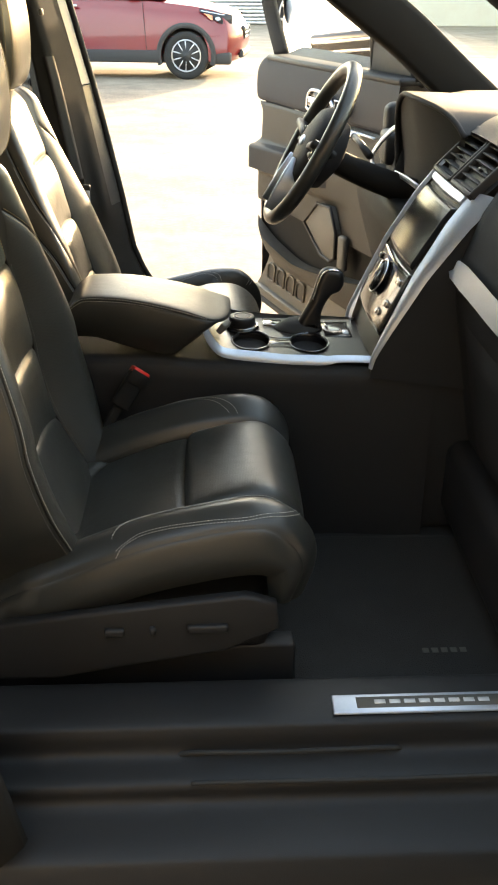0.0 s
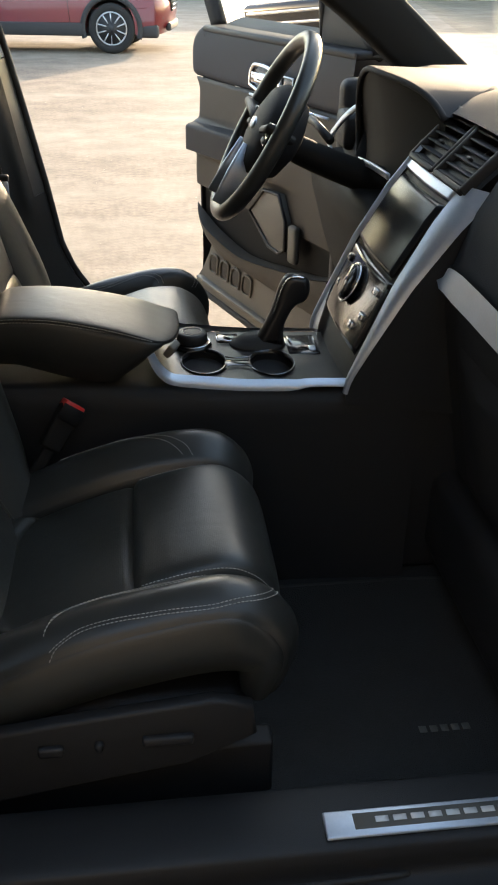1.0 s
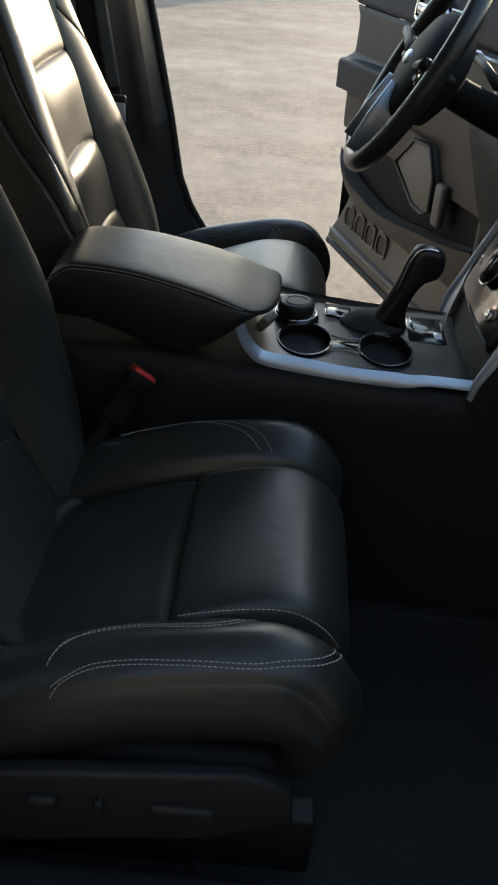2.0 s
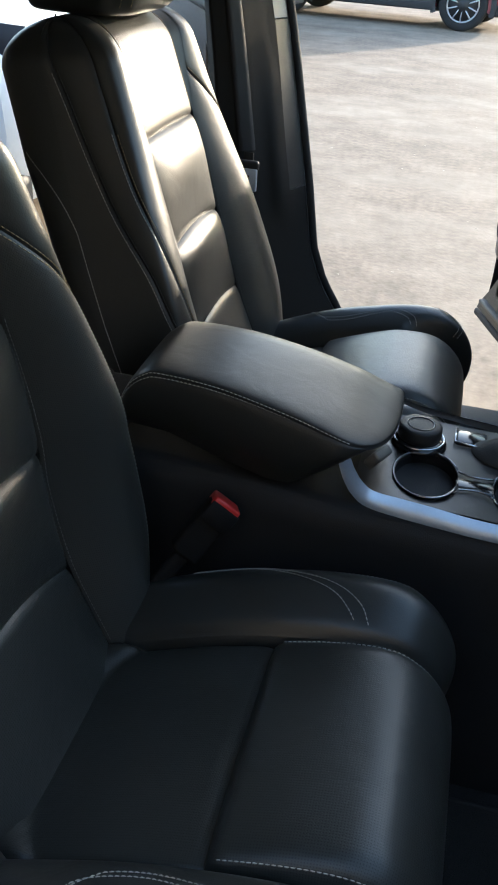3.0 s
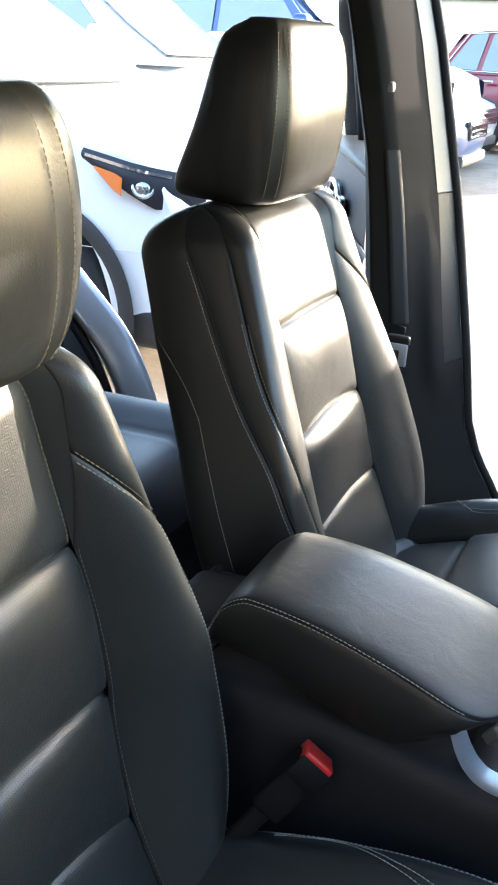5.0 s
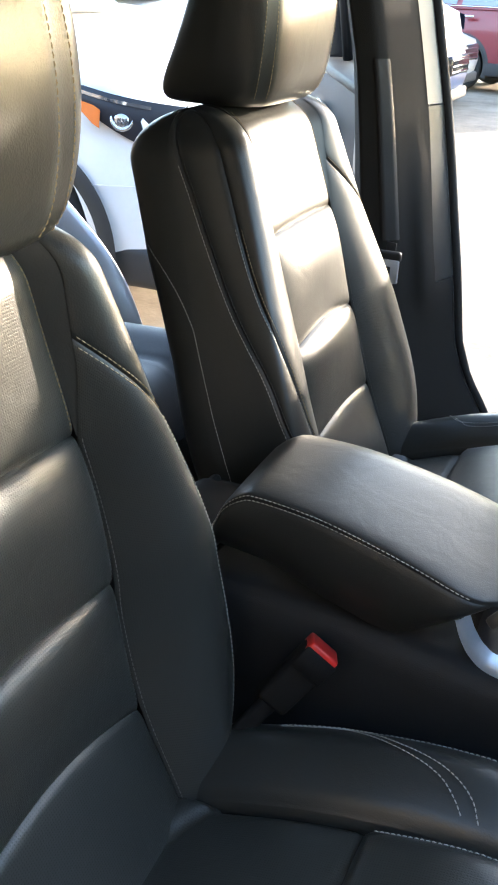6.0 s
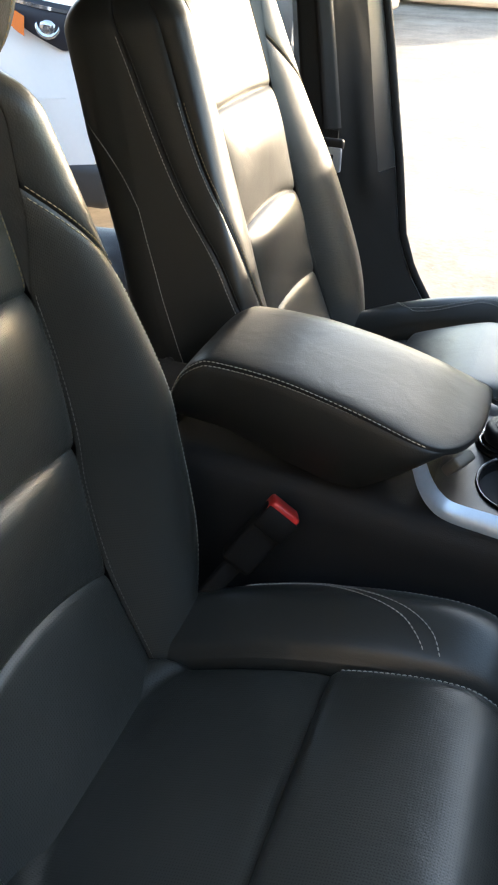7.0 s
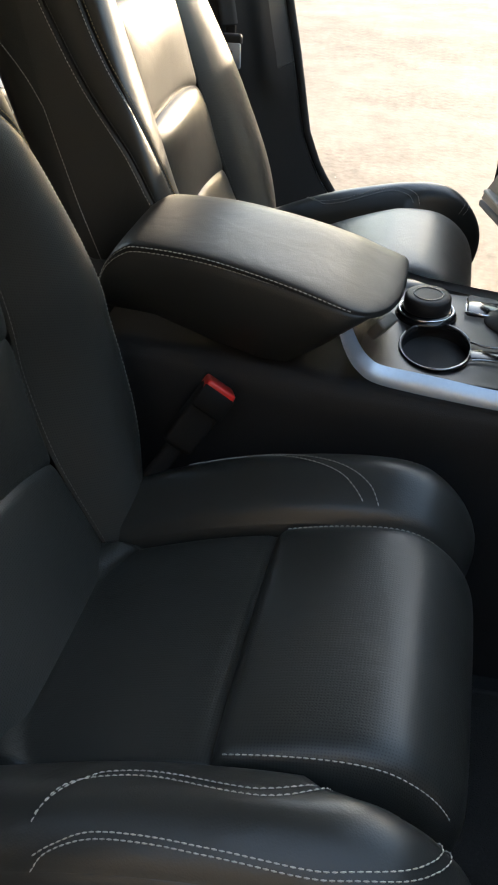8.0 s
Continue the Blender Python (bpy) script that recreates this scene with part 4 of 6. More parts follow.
for y_ in (-0.0575, -0.0175):
    part("neck_edge", sweep(smooth_curve([(0.1495, y_ * 1.0 + (0.001 if y_ < -0.04 else 0.0), plate_z(0.15) + 0.0025), (0.162, -0.038 + (y_ + 0.038) * 0.75, plate_z(0.16) + 0.0025), (0.178, -0.038 + (y_ + 0.038) * 0.75, plate_z(0.17) + 0.0025), (0.190, y_ - 0.002, plate_z(0.19) + 0.0025)], 14), 0.0013, 8), DARKCHROME, neck)
# silver side trim with its rising rear horn and a step
for s_ in (-1, 1):
    path = smooth_curve([(0.020, s_ * 0.129, 0.853), (0.027, s_ * 0.129, 0.835), (0.038, s_ * 0.128, 0.817), (0.056, s_ * 0.126, 0.803), (0.094, s_ * 0.122, 0.794), (0.14, s_ * 0.120, 0.788), (0.181, s_ * 0.119, 0.784), (0.235, s_ * 0.117, 0.7805), (0.258, s_ * 0.117, 0.782), (0.282, s_ * 0.116, 0.7855), (0.345, s_ * 0.115, 0.783)][0 if s_ < 0 else 3:], 100)

    def trim_fn(i, k, path=path, s_=s_):
        i = int(i)
        p = path[i]
        tg_ = path[min(i + 2, 100)] - path[max(i - 2, 0)]
        nx, nz = Vector((-tg_.z, tg_.x)).normalized()
        w = lerp([(0, 0.011), (20, 0.014), (38, 0.016), (72, 0.015), (90, 0.010), (100, 0.010)], i)
        bulge = sum(0.0012 * math.exp(-((p.x - cx) / 0.03) ** 2) for cx, _ in CUPS)
        return p + Vector((nx * w * k, -s_ * (0.012 * k - 0.004 - 0.003 * math.sin(k * math.pi)), nz * w * k + bulge * k))

    part("silver_trim", grid(trim_fn, list(range(101)), even(0, 1, 8), s_ < 0), SILVER, con, "satin silver side trim")
# rotary knob on its collar
kz = plate_z(0.098)
knob = part("rotary_knob", lathe([(0.0, 0.0262), (0.020, 0.0262), (0.0245, 0.0255), (0.0262, 0.023), (0.0268, 0.012), (0.0255, 0.009), (0.024, 0.008)], 48, Matrix.Translation((0.098, 0.036, kz))), PLASTIC, con, "black rotary terrain knob")
part("collar", lathe([(0.024, 0.010), (0.029, 0.008), (0.0335, 0.004), (0.035, 0.0), (0.02, -0.001)], 48, Matrix.Translation((0.098, 0.036, kz))), GLOSS, knob)
part("ring", sweep([(0.098 + 0.0305 * math.cos(a), 0.036 + 0.0305 * math.sin(a), kz + 0.0075) for a in even(0, 2 * math.pi, 48)[:-1]], 0.0013, 6, closed=True), CHROME, knob)
part("cap_groove", sweep([(0.098 + 0.016 * math.cos(a), 0.036 + 0.016 * math.sin(a), kz + 0.0262) for a in even(0, 2 * math.pi, 40)[:-1]], 0.0010, 6, closed=True), GLOSS, knob)
# gear lever
lev_o = [(p.x, p.y) for p in smooth_curve([(0.205, 0.797, 0), (0.216, 0.822, 0), (0.228, 0.845, 0), (0.238, 0.870, 0), (0.247, 0.902, 0), (0.259, 0.921, 0), (0.281, 0.922, 0), (0.297, 0.912, 0), (0.299, 0.890, 0), (0.291, 0.875, 0), (0.276, 0.868, 0), (0.264, 0.850, 0), (0.257, 0.828, 0), (0.258, 0.797, 0)], 60)]
lev = part("gear_lever", prism(lev_o, 0.032, 0.0135, 5, Matrix(((1, 0, 0, 0), (0, 0, 1, 0.020), (0, 1, 0, 0), (0, 0, 0, 1)))), LEVER, con, "glossy black gear lever with hooked grip")
part("chrome_band", sweep([(x + 0.002, 0.0225, z - 0.002) for x, z in lev_o[12:30]], 0.0017, 8), CHROME, lev)
part("boot", lathe([(0.046, -0.002), (0.044, 0.004), (0.036, 0.008), (0.030, 0.013), (0.022, 0.018)], 32, Matrix.Translation((0.212, 0.044, plate_z(0.2))) @ Matrix.Diagonal((1.1, 0.8, 1, 1))), RUBBER, lev)
part("tray", slab(0.142, 0.182, 0.048, 0.088, 0.790, 0.7985, 0.004), GLOSS, con, "small gloss black tray")
part("tray_edge", sweep([(0.143, 0.086, 0.800), (0.142, 0.05, 0.800), (0.180, 0.047, 0.799)], 0.0016, 6), CHROME, con)
part("selector_plate", slab(0.262, 0.318, -0.002, 0.082, 0.784, 0.7938, 0.003), GLOSS, con)
part("selector_edge", sweep([(0.268, 0.074, 0.7950), (0.272, 0.040, 0.7950)], 0.0022, 8), CHROME, con)
part("button", slab(0.300, 0.312, 0.008, 0.028, 0.788, 0.7965, 0.002), SILVER, con)

# seat buckle with its red button, on a stalk beside the cushion
bk = thing("seat_buckle", "black seat belt buckle with red release button", "buckle")
bm_ = pose(-0.106, -0.150, 0.768, -18, 38, 10)
part("stalk", slab(-0.010, 0.010, -0.006, 0.006, -0.17, -0.02, 0.006, 3, bm_), BUCKLE_SHADE, bk)
part("housing", slab(-0.018, 0.018, -0.011, 0.011, -0.060, 0.016, 0.006, 3, bm_), BUCKLE_SHADE, bk)
part("red_button", slab(-0.017, 0.017, -0.0135, 0.0135, 0.008, 0.0215, 0.003, 2, bm_), RED, bk, "red plastic release button")
part("slot_edge", slab(-0.018, 0.018, -0.0155, -0.0130, -0.01, 0.016, 0.001, 1, bm_), BUCKLE_SHADE, bk)

# carpet mat in the footwell, with a small sewn badge: plain bars stand for its lettering
mat_ = thing("floor_mat", "dark carpet mat lying in the passenger footwell", "floor mat")
MAT = material("mat_pile", (0.020, 0.019, 0.018), 0.95, 0, 0.35, 14, 1.0, 420, fine=0.5, fine_scale=600)
MAT_RIM = [(0.31 + 0.29 * math.copysign(abs(math.cos(q)) ** 0.28, math.cos(q)), -0.395 + 0.23 * math.copysign(abs(math.sin(q)) ** 0.28, math.sin(q))) for q in even(0, 2 * math.pi, 64)[:-1]]
part("carpet_top", prism(MAT_RIM, 0.010, 0.003, 2, Matrix.Translation((0, 0, 0.4105))), MAT, mat_, "", False)
part("binding", sweep([(x, y, 0.4185) for x, y in MAT_RIM], 0.004, 8, closed=True), RUBBER, mat_, "black bound edge")
for k in range(5):
    part("letter_bar", slab(0.385 + k * 0.016, 0.396 + k * 0.016, -0.515, -0.503, 0.4200, 0.4212, 0.0004, 1), GREYTRIM, mat_)

# scuff plate on the near sill: plain bars stand for the name
sp = thing("scuff_plate", "satin silver door sill plate with dark inlay", "sill plate")
part("plate", slab(0.201, 0.62, -0.735, -0.698, 0.5025, 0.508, 0.004, 3), SILVER, sp)
part("inlay", slab(0.236, 0.60, -0.7265, -0.7045, 0.507, 0.5088, 0.001, 1), GREYTRIM, sp, "dark grey inlay")
for k in range(8):
    x0 = 0.262 + k * 0.0215
    part("letter_bar", slab(x0, x0 + 0.016, -0.7195, -0.7115, 0.5086, 0.5096, 0.0004, 1), WHITELETTER, sp)

# ---- dashboard ----
dash = thing("dashboard", "dark moulded dashboard with silver trimmed centre stack", "dashboard")


def dash_face(y, v):
    """v: 0 at the knee panel, 1 at the foot of the windscreen."""
    curve = [(0.0, 0.56, 0.55), (0.15, 0.53, 0.66), (0.30, 0.50, 0.80), (0.42, 0.475, 0.93), (0.50, 0.475, 0.99), (0.58, 0.50, 1.07), (0.66, 0.54, 1.14), (0.72, 0.585, 1.180), (0.76, 0.64, 1.195), (0.85, 0.76, 1.195), (1.0, 1.0, 1.15)]
    x = lerp([(a, b) for a, b, c in curve], v)
    z = lerp([(a, c) for a, b, c in curve], v)
    x += 0.03 * (abs(y) / 0.75) ** 3 
    if abs(y - 0.012) < 0.158 and 0.5 < v < 0.745:
        x += 0.085
    if abs(y - 0.395) < 0.170 and 0.44 < v < 0.70:
        x += 0.10
    z -= 0.03 * max(0, (abs(y) - 0.45) / 0.33) ** 2 if v > 0.6 else 0
    return Vector((x, y, z))


vv = [p.x for p in smooth_curve([(t, 0, 0) for t in even(0, 1, 10)], 60)]
part("dash_pad", grid(dash_face, even(-0.78, 0.78, 60), vv), SOFT, dash, "soft black dash pad")
part("side_cap", slab(0.60, 1.0, -0.80, -0.775, 0.55, 1.13, 0.01), PLASTIC, dash)
part("side_cap", slab(0.60, 1.0, 0.775, 0.80, 0.55, 1.13, 0.01), PLASTIC, dash)


def stack(y, v):
    """The sloping face of the centre stack; v is its height above the console."""
    z = 0.775 + 0.355 * v
    x = lerp([(0.772, 0.335), (0.80, 0.340), (0.85, 0.362), (0.95, 0.408), (1.04, 0.462), (1.10, 0.508), (1.14, 0.55)], z)
    return Vector((x - 0.008 * (1 - ((y - 0.012) / 0.15) ** 2), y, z))


N_ = Vector((-0.90, 0, 0.45))


def stack_panel(name, y0, y1, v0, v1, lift, mat, label="", flare=0.0):
    """A raised plate on the stack with returned edges."""
    def fn(a, b):
        yy, v = y0 + (y1 - y0) * a, v0 + (v1 - v0) * b
        edge = min(a, 1 - a) * abs(y1 - y0) / 0.004
        edge2 = min(b, 1 - b) * abs(v1 - v0) * 0.4 / 0.004
        up = lift * min(1, edge, edge2)
        return stack(yy + flare * (a - 0.5) * b, v) + N_ * up
    aa = [0, 0.02, 0.05] + even(0.08, 0.92, 14) + [0.95, 0.98, 1]
    return part(name, grid(fn, aa, aa, False), mat, dash, label)


part("stack_body", grid(lambda y, v: stack(y, v) - N_ * 0.004, even(-0.132, 0.156, 30), even(-0.05, 1, 30)), PLASTIC, dash)
for s_, y in ((-1, -0.132), (1, 0.156)):
    part("stack_flank", grid(lambda t, v, y=y, s_=s_: stack(y, v) + Vector((0.03 * max(0.0, v) * (s_ < 0) + 0.26 * t, s_ * 0.012 * t - 0.020 * max(0.0, v) ** 1.3 * (s_ < 0), -0.03 * t)), even(0, 1, 6), even(-0.05, 1, 24), s_ < 0), CONSOLE, dash)


def near_wing(a, v):
    """Silver edge that widens upwards into a wing turned to the passenger: a runs from its outer rim to the screen."""
    inner = stack(-0.124 + 0.034 * v ** 1.4, v) + N_ * 0.004
    outer = stack(-0.136 - 0.023 * v ** 1.3, v) + N_ * 0.004 + Vector((0.004 + 0.026 * v, 0, 0))
    return outer.lerp(inner, a) + Vector((-0.6, -0.7, 0.3)) * 0.006 * math.sin(a * math.pi)


part("silver_frame", grid(near_wing, even(0, 1, 10), even(0.0, 0.90, 30)), SILVER, dash, "satin silver edge of the centre stack")
part("silver_frame", grid(lambda a, v: stack(0.158 - 0.016 * a * (1.3 - 0.3 * v), v) + N_ * (0.008 * math.sin(a * math.pi) + 0.004), even(0, 1, 8), even(0.0, 0.93, 30), True), SILVER, dash, "satin silver edge of the centre stack")
part("silver_foot", grid(lambda a, v: stack(0.150 - 0.075 * a * (1 - v / 0.3), v) + N_ * 0.006, even(0, 1, 8), even(0.0, 0.28, 10), True), SILVER, dash, "satin silver foot panel")
stack_panel("touch_screen", -0.088, 0.138, 0.50, 0.815, 0.006, SCREEN, "dark glossy touch screen")
stack_panel("screen_frame", -0.100, 0.150, 0.832, 0.885, 0.007, SILVER, "satin silver bridge under the vents")
cl = stack_panel("climate_panel", -0.105, 0.138, 0.16, 0.485, 0.005, GLOSS, "glossy black climate panel")
kn = stack(0.03, 0.36)
R_ = N_.normalized().to_track_quat("Z", "Y").to_matrix().to_4x4()
part("dial", lathe([(0.033, 0.004), (0.032, 0.016), (0.028, 0.020), (0.0, 0.021)], 40, Matrix.Translation(kn) @ R_), GLOSS, dash, "large glossy volume dial")
part("dial_ring", sweep([Matrix.Translation(kn) @ R_ @ Vector((0.034 * math.cos(a), 0.034 * math.sin(a), 0.012)) for a in even(0, 2 * math.pi, 44)[:-1]], 0.0022, 8, closed=True), CHROME, dash)
for yy, v in ((-0.07, 0.30), (-0.05, 0.24), (0.10, 0.30), (0.11, 0.42), (-0.075, 0.42)):
    part("button", slab(-0.010, 0.010, -0.006, 0.006, 0.003, 0.010, 0.002, 2, Matrix.Translation(stack(yy, v)) @ R_), CHROME if yy < 0 else GLOSS, dash)


# two centre vents, each a dark well with five slats and a stem
def vent(y0, y1):
    o = Vector((0.492, 0, 1.096))
    ax = Vector((0.60, 0, 0.62)).normalized()
    nn = Vector((-0.62, 0, 0.60)).normalized()
    m = Matrix((( *Vector((0, 1, 0)), 0), (*ax, 0), (*nn, 0), (0, 0, 0, 1))).transposed()
    base = Matrix.Translation(o) @ m
    h = 0.096
    ve = part("vent", slab(y0, y1, -0.004, h + 0.004, -0.05, -0.035, 0.002, 1, base), PLASTIC, dash, "slatted air vent")
    for a, b, c, d in ((y0 - 0.006, y0 + 0.004, -0.006, h + 0.008), (y1 - 0.004, y1 + 0.006, -0.006, h + 0.008), (y0, y1, -0.010, 0.0), (y0, y1, h, h + 0.010)):
        part("frame_bar", slab(a, b, c, d, -0.04, 0.004, 0.003, 2, base), PLASTIC, ve)
    for k in range(6):
        yy = 0.007 + k * 0.0165
        part("slat", slab(y0, y1, -0.0016, 0.0016, -0.011, 0.011, 0.001, 1, base @ Matrix.Translation((0, yy, -0.008)) @ Matrix.Rotation(radians(35), 4, "X")), SOFT, ve)
    part("stem", slab((y0 + y1) / 2 - 0.0018, (y0 + y1) / 2 + 0.0018, 0.004, h - 0.004, -0.030, -0.012, 0.001, 1, base), PLASTIC, ve)
    part("tab", slab((y0 + y1) / 2 - 0.008, (y0 + y1) / 2 + 0.008, 0.038, 0.043, -0.004, 0.004, 0.002, 2, base), PLASTIC, ve)


vent(-0.112, 0.012)
vent(0.028, 0.150)
part("vent_cowl", grid(lambda y, t: Vector((0.545 + 0.13 * t, y, 1.166 + 0.040 * math.sin(t * math.pi * 0.6) - 0.012 * abs((y - 0.012) / 0.17) ** 4)), even(-0.155, 0.175, 24), even(0, 1, 8)), SOFT, dash)


# instrument hood over the gauges
def hood_fn(a, t):
    """A brow over the gauges: rounded at its far flank, falling gently towards the centre vents at the near one."""
    if a < 0.5:
        u = 1 - 2 * a
        return Vector((0.470 + 0.060 * u ** 1.5 + 0.30 * t, 0.395 - 0.275 * u, 1.208 - 0.014 * u ** 2 - 0.035 * u ** 6 - 0.012 * t))
    w = (2 * a - 1) * math.pi / 2
    return Vector((0.470 + 0.030 * (1 - math.cos(w)) + 0.30 * t, 0.395 + 0.200 * math.sin(w) * (1 + 0.12 * t), 0.97 + 0.238 * math.cos(w) ** 0.5 - 0.012 * t * math.cos(w)))


part("instrument_hood", grid(hood_fn, even(0, 1, 60), even(0, 1, 12)), SOFT, dash, "curved instrument hood")
# lining painted near-black for the shade under the hood
part("hood_lining", grid(lambda a, t: hood_fn(a, t) + Vector((0.003, -0.012 * max(0.0, 2 * a - 1), -0.012 * (1 - max(0.0, 2 * a - 1) ** 2))), even(0.0, 0.99, 48), even(0, 0.5, 6), True), BUCKLE_SHADE, dash)
part("hood_lip", sweep([hood_fn(a, 0) + Vector((0.003, -0.006 * max(0.0, 2 * a - 1), -0.006)) for a in even(0, 0.995, 56)], 0.006, 10), SOFT, dash)
# sheet across the hood's mouth, near-black in place of the shade inside
part("hood_front", grid(lambda a, t: hood_fn(a, 0).lerp(Vector((0.50, 0.395 + (hood_fn(a, 0).y - 0.395) * 0.9, 0.96)), t) + Vector((0.008 + 0.012 * math.sin(t * math.pi), 0, -0.008)), even(0.01, 0.99, 48), even(0, 1, 10)), BUCKLE_SHADE, dash, "black instrument surround with its shade put into the colour")
part("gauge_panel", slab(0.60, 0.62, 0.215, 0.575, 1.0, 1.185, 0.01), SCREEN, dash, "dark gauge panel")
sv = part("side_vent", slab(0.478, 0.56, 0.635, 0.735, 1.005, 1.085, 0.014, 3), PLASTIC, dash, "silver rimmed side vent")
part("vent_bezel", sweep(smooth_curve([(0.462, 0.612, 0.990), (0.452, 0.640, 1.004), (0.449, 0.650, 1.030), (0.462, 0.632, 1.062), (0.480, 0.605, 1.092), (0.502, 0.570, 1.120)], 24), 0, 10, flat=(0.006, 0.013)), SILVER, sv, "satin silver bracket")
part("gauge_trim", sweep(smooth_curve([(0.466, 0.43, 1.028), (0.469, 0.33, 1.036), (0.472, 0.22, 1.040)], 16), 0, 10, flat=(0.006, 0.012)), SILVER, dash, "satin silver strip under the gauges")
# column in near-black: the deep shade behind the wheel is in its colour
part("column_shroud", sweep(smooth_curve([(0.54, 0.39, 0.98), (0.42, 0.39, 1.020), (0.33, 0.39, 1.058), (0.30, 0.39, 1.075)], 12), [0.032 - 0.0006 * i for i in range(13)], 24), BUCKLE_SHADE, dash)
part("stalk", sweep([(0.40, 0.41, 1.07), (0.39, 0.50, 1.085), (0.385, 0.565, 1.09)], [0.009, 0.008, 0.010], 10), PLASTIC, dash)
part("stalk_tip", sweep([(0.386, 0.55, 1.089), (0.385, 0.575, 1.091)], 0.0105, 10), CHROME, dash)
# knee panel colour darkened to hold the unlit space under the dash
part("knee_panel", prism([(0.62, 0.985), (0.450, 0.985), (0.432, 0.965), (0.440, 0.90), (0.475, 0.78), (0.525, 0.64), (0.565, 0.52), (0.62, 0.50)], 0.62, 0.012, 3, Matrix(((1, 0, 0, 0), (0, 0, -1, 0.80), (0, 1, 0, 0), (0, 0, 0, 1)))), BUCKLE_SHADE, dash, "black knee panel, darkened for shade, that slopes away to the floor")
part("dash_end", slab(0.50, 1.0, 0.77, 0.835, 0.42, 1.14, 0.025, 4), PLASTIC, dash)
part("stack_base", slab(0.365, 0.62, -0.128, 0.15, 0.41, 0.82, 0.02, 3), CONSOLE, dash)
# passenger side: silver blade, glovebox with its lid
blade = smooth_curve([(0.462, -0.150, 0.972), (0.456, -0.20, 0.985), (0.458, -0.30, 0.985), (0.465, -0.45, 0.978), (0.485, -0.62, 0.97), (0.52, -0.76, 0.965)], 40)
part("silver_blade", grid(lambda i, k: blade[int(i)] + Vector((0.010 * k - 0.006, 0, (k - 0.5) * lerp([(0, 0.004), (4, 0.03), (12, 0.040), (40, 0.036)], i))), list(range(41)), even(0, 1, 6), True), SILVER, dash, "satin silver trim blade")
part("glovebox_lid", grid(lambda y, t: dash_face(y, 0.12 + 0.26 * t) - Vector((0.012 * min(1, 8 * min(t, 1 - t), 12 * min(y + 0.66, -0.19 - y)), 0, 0)), even(-0.66, -0.19, 30), even(0, 1, 24)), SOFT, dash, "black glovebox lid")
part("lower_panel", slab(0.50, 0.60, -0.75, 0.75, 0.45, 0.62, 0.03, 3), PLASTIC, dash)

# ---- steering wheel ----
sw = thing("steering_wheel", "black leather steering wheel with silver lower spoke", "steering wheel")
sw.matrix_world = pose(0.262, 0.392, 1.098, 0, -61, 0)       # local z looks at the driver
R = 0.178
rimpts = [(R * math.cos(a), R * math.sin(a) * 1.0, 0) for a in even(0, 2 * math.pi, 72)[:-1]]
part("rim", sweep(rimpts, 0.0165, 16, closed=True), LEATHER, sw, "black leather rim")
hub = lathe([(0.0, 0.020), (0.040, 0.018), (0.066, 0.010), (0.078, -0.004), (0.080, -0.02), (0.064, -0.055), (0.03, -0.07)], 40)
hub.transform(Matrix.Diagonal((1.18, 1.22, 1.05, 1)))
part("hub", hub, SOFT, sw, "padded black airbag cover")
part("badge", lathe([(0.0, 0.024), (0.012, 0.0235), (0.016, 0.021), (0.016, 0.012)], 28, Matrix.Diagonal((0.75, 1.4, 1.05, 1))), SILVER, sw, "plain oval badge")
for s_ in (1, -1):
    spoke = part("spoke", sweep([(0.0, s_ * 0.055, -0.012), (0.01, s_ * 0.11, -0.008), (0.02, s_ * 0.172, 0.0)], 0, 12, flat=(0.016, 0.058)), PLASTIC, sw)
    part("switch_pad", slab(-0.020, 0.026, s_ * 0.108 - 0.020, s_ * 0.108 + 0.020, -0.004, 0.010, 0.005, 3), GLOSS, spoke)
    for dx_ in (-0.010, 0.004, 0.018):
        part("button", slab(dx_ - 0.005, dx_ + 0.005, s_ * 0.108 - 0.014, s_ * 0.108 + 0.014, 0.008, 0.0125, 0.002, 2), GREYTRIM, spoke)
    part("lower_spoke", sweep([(-0.04, s_ * 0.030, 0.0), (-0.10, s_ * 0.040, 0.004), (-0.160, s_ * 0.050, 0.004)], 0, 12, flat=(0.010, 0.052)), SILVER, sw, "satin silver lower spoke")


# ---- doors on the driver's side ----
def door_frame(hinge, angle):
    """Door space: x along the door from its hinge, y towards the cabin, z up."""
    a = radians(angle)
    e, n = Vector((-math.cos(a), math.sin(a), 0)), Vector((-math.sin(a), -math.cos(a), 0))
    m = Matrix((( *e, 0), (*n, 0), (0, 0, 1, 0), (0, 0, 0, 1))).transposed()
    return Matrix.Translation((*hinge, 0)) @ m


LIP = smooth_curve([(0.0, 0.60, 0), (0.15, 0.565, 0), (0.335, 0.539, 0), (0.479, 0.519, 0), (0.636, 0.509, 0), (0.832, 0.532, 0), (0.93, 0.560, 0), (0.996, 0.587, 0), (1.1, 0.65, 0)], 60)
TRIM_END = [(p.x, p.y) for p in smooth_curve([(0.40, 0.80, 0), (0.46, 0.880, 0), (0.508, 0.955, 0), (0.584, 1.006, 0), (0.672, 1.030, 0), (0.74, 1.030, 0), (0.80, 1.025, 0), (0.868, 1.020, 0), (0.890, 1.005, 0), (0.93, 1.000, 0), (0.985, 1.002, 0), (1.012, 1.025, 0), (1.035, 1.055, 0), (1.117, 1.055, 0), (1.155, 1.025, 0), (1.178, 0.975, 0)], 120)]
KICK_END = [(0.27, 1.005), (0.295, 1.003), (0.37, 0.935), (0.44, 0.885), (0.50, 0.86)]
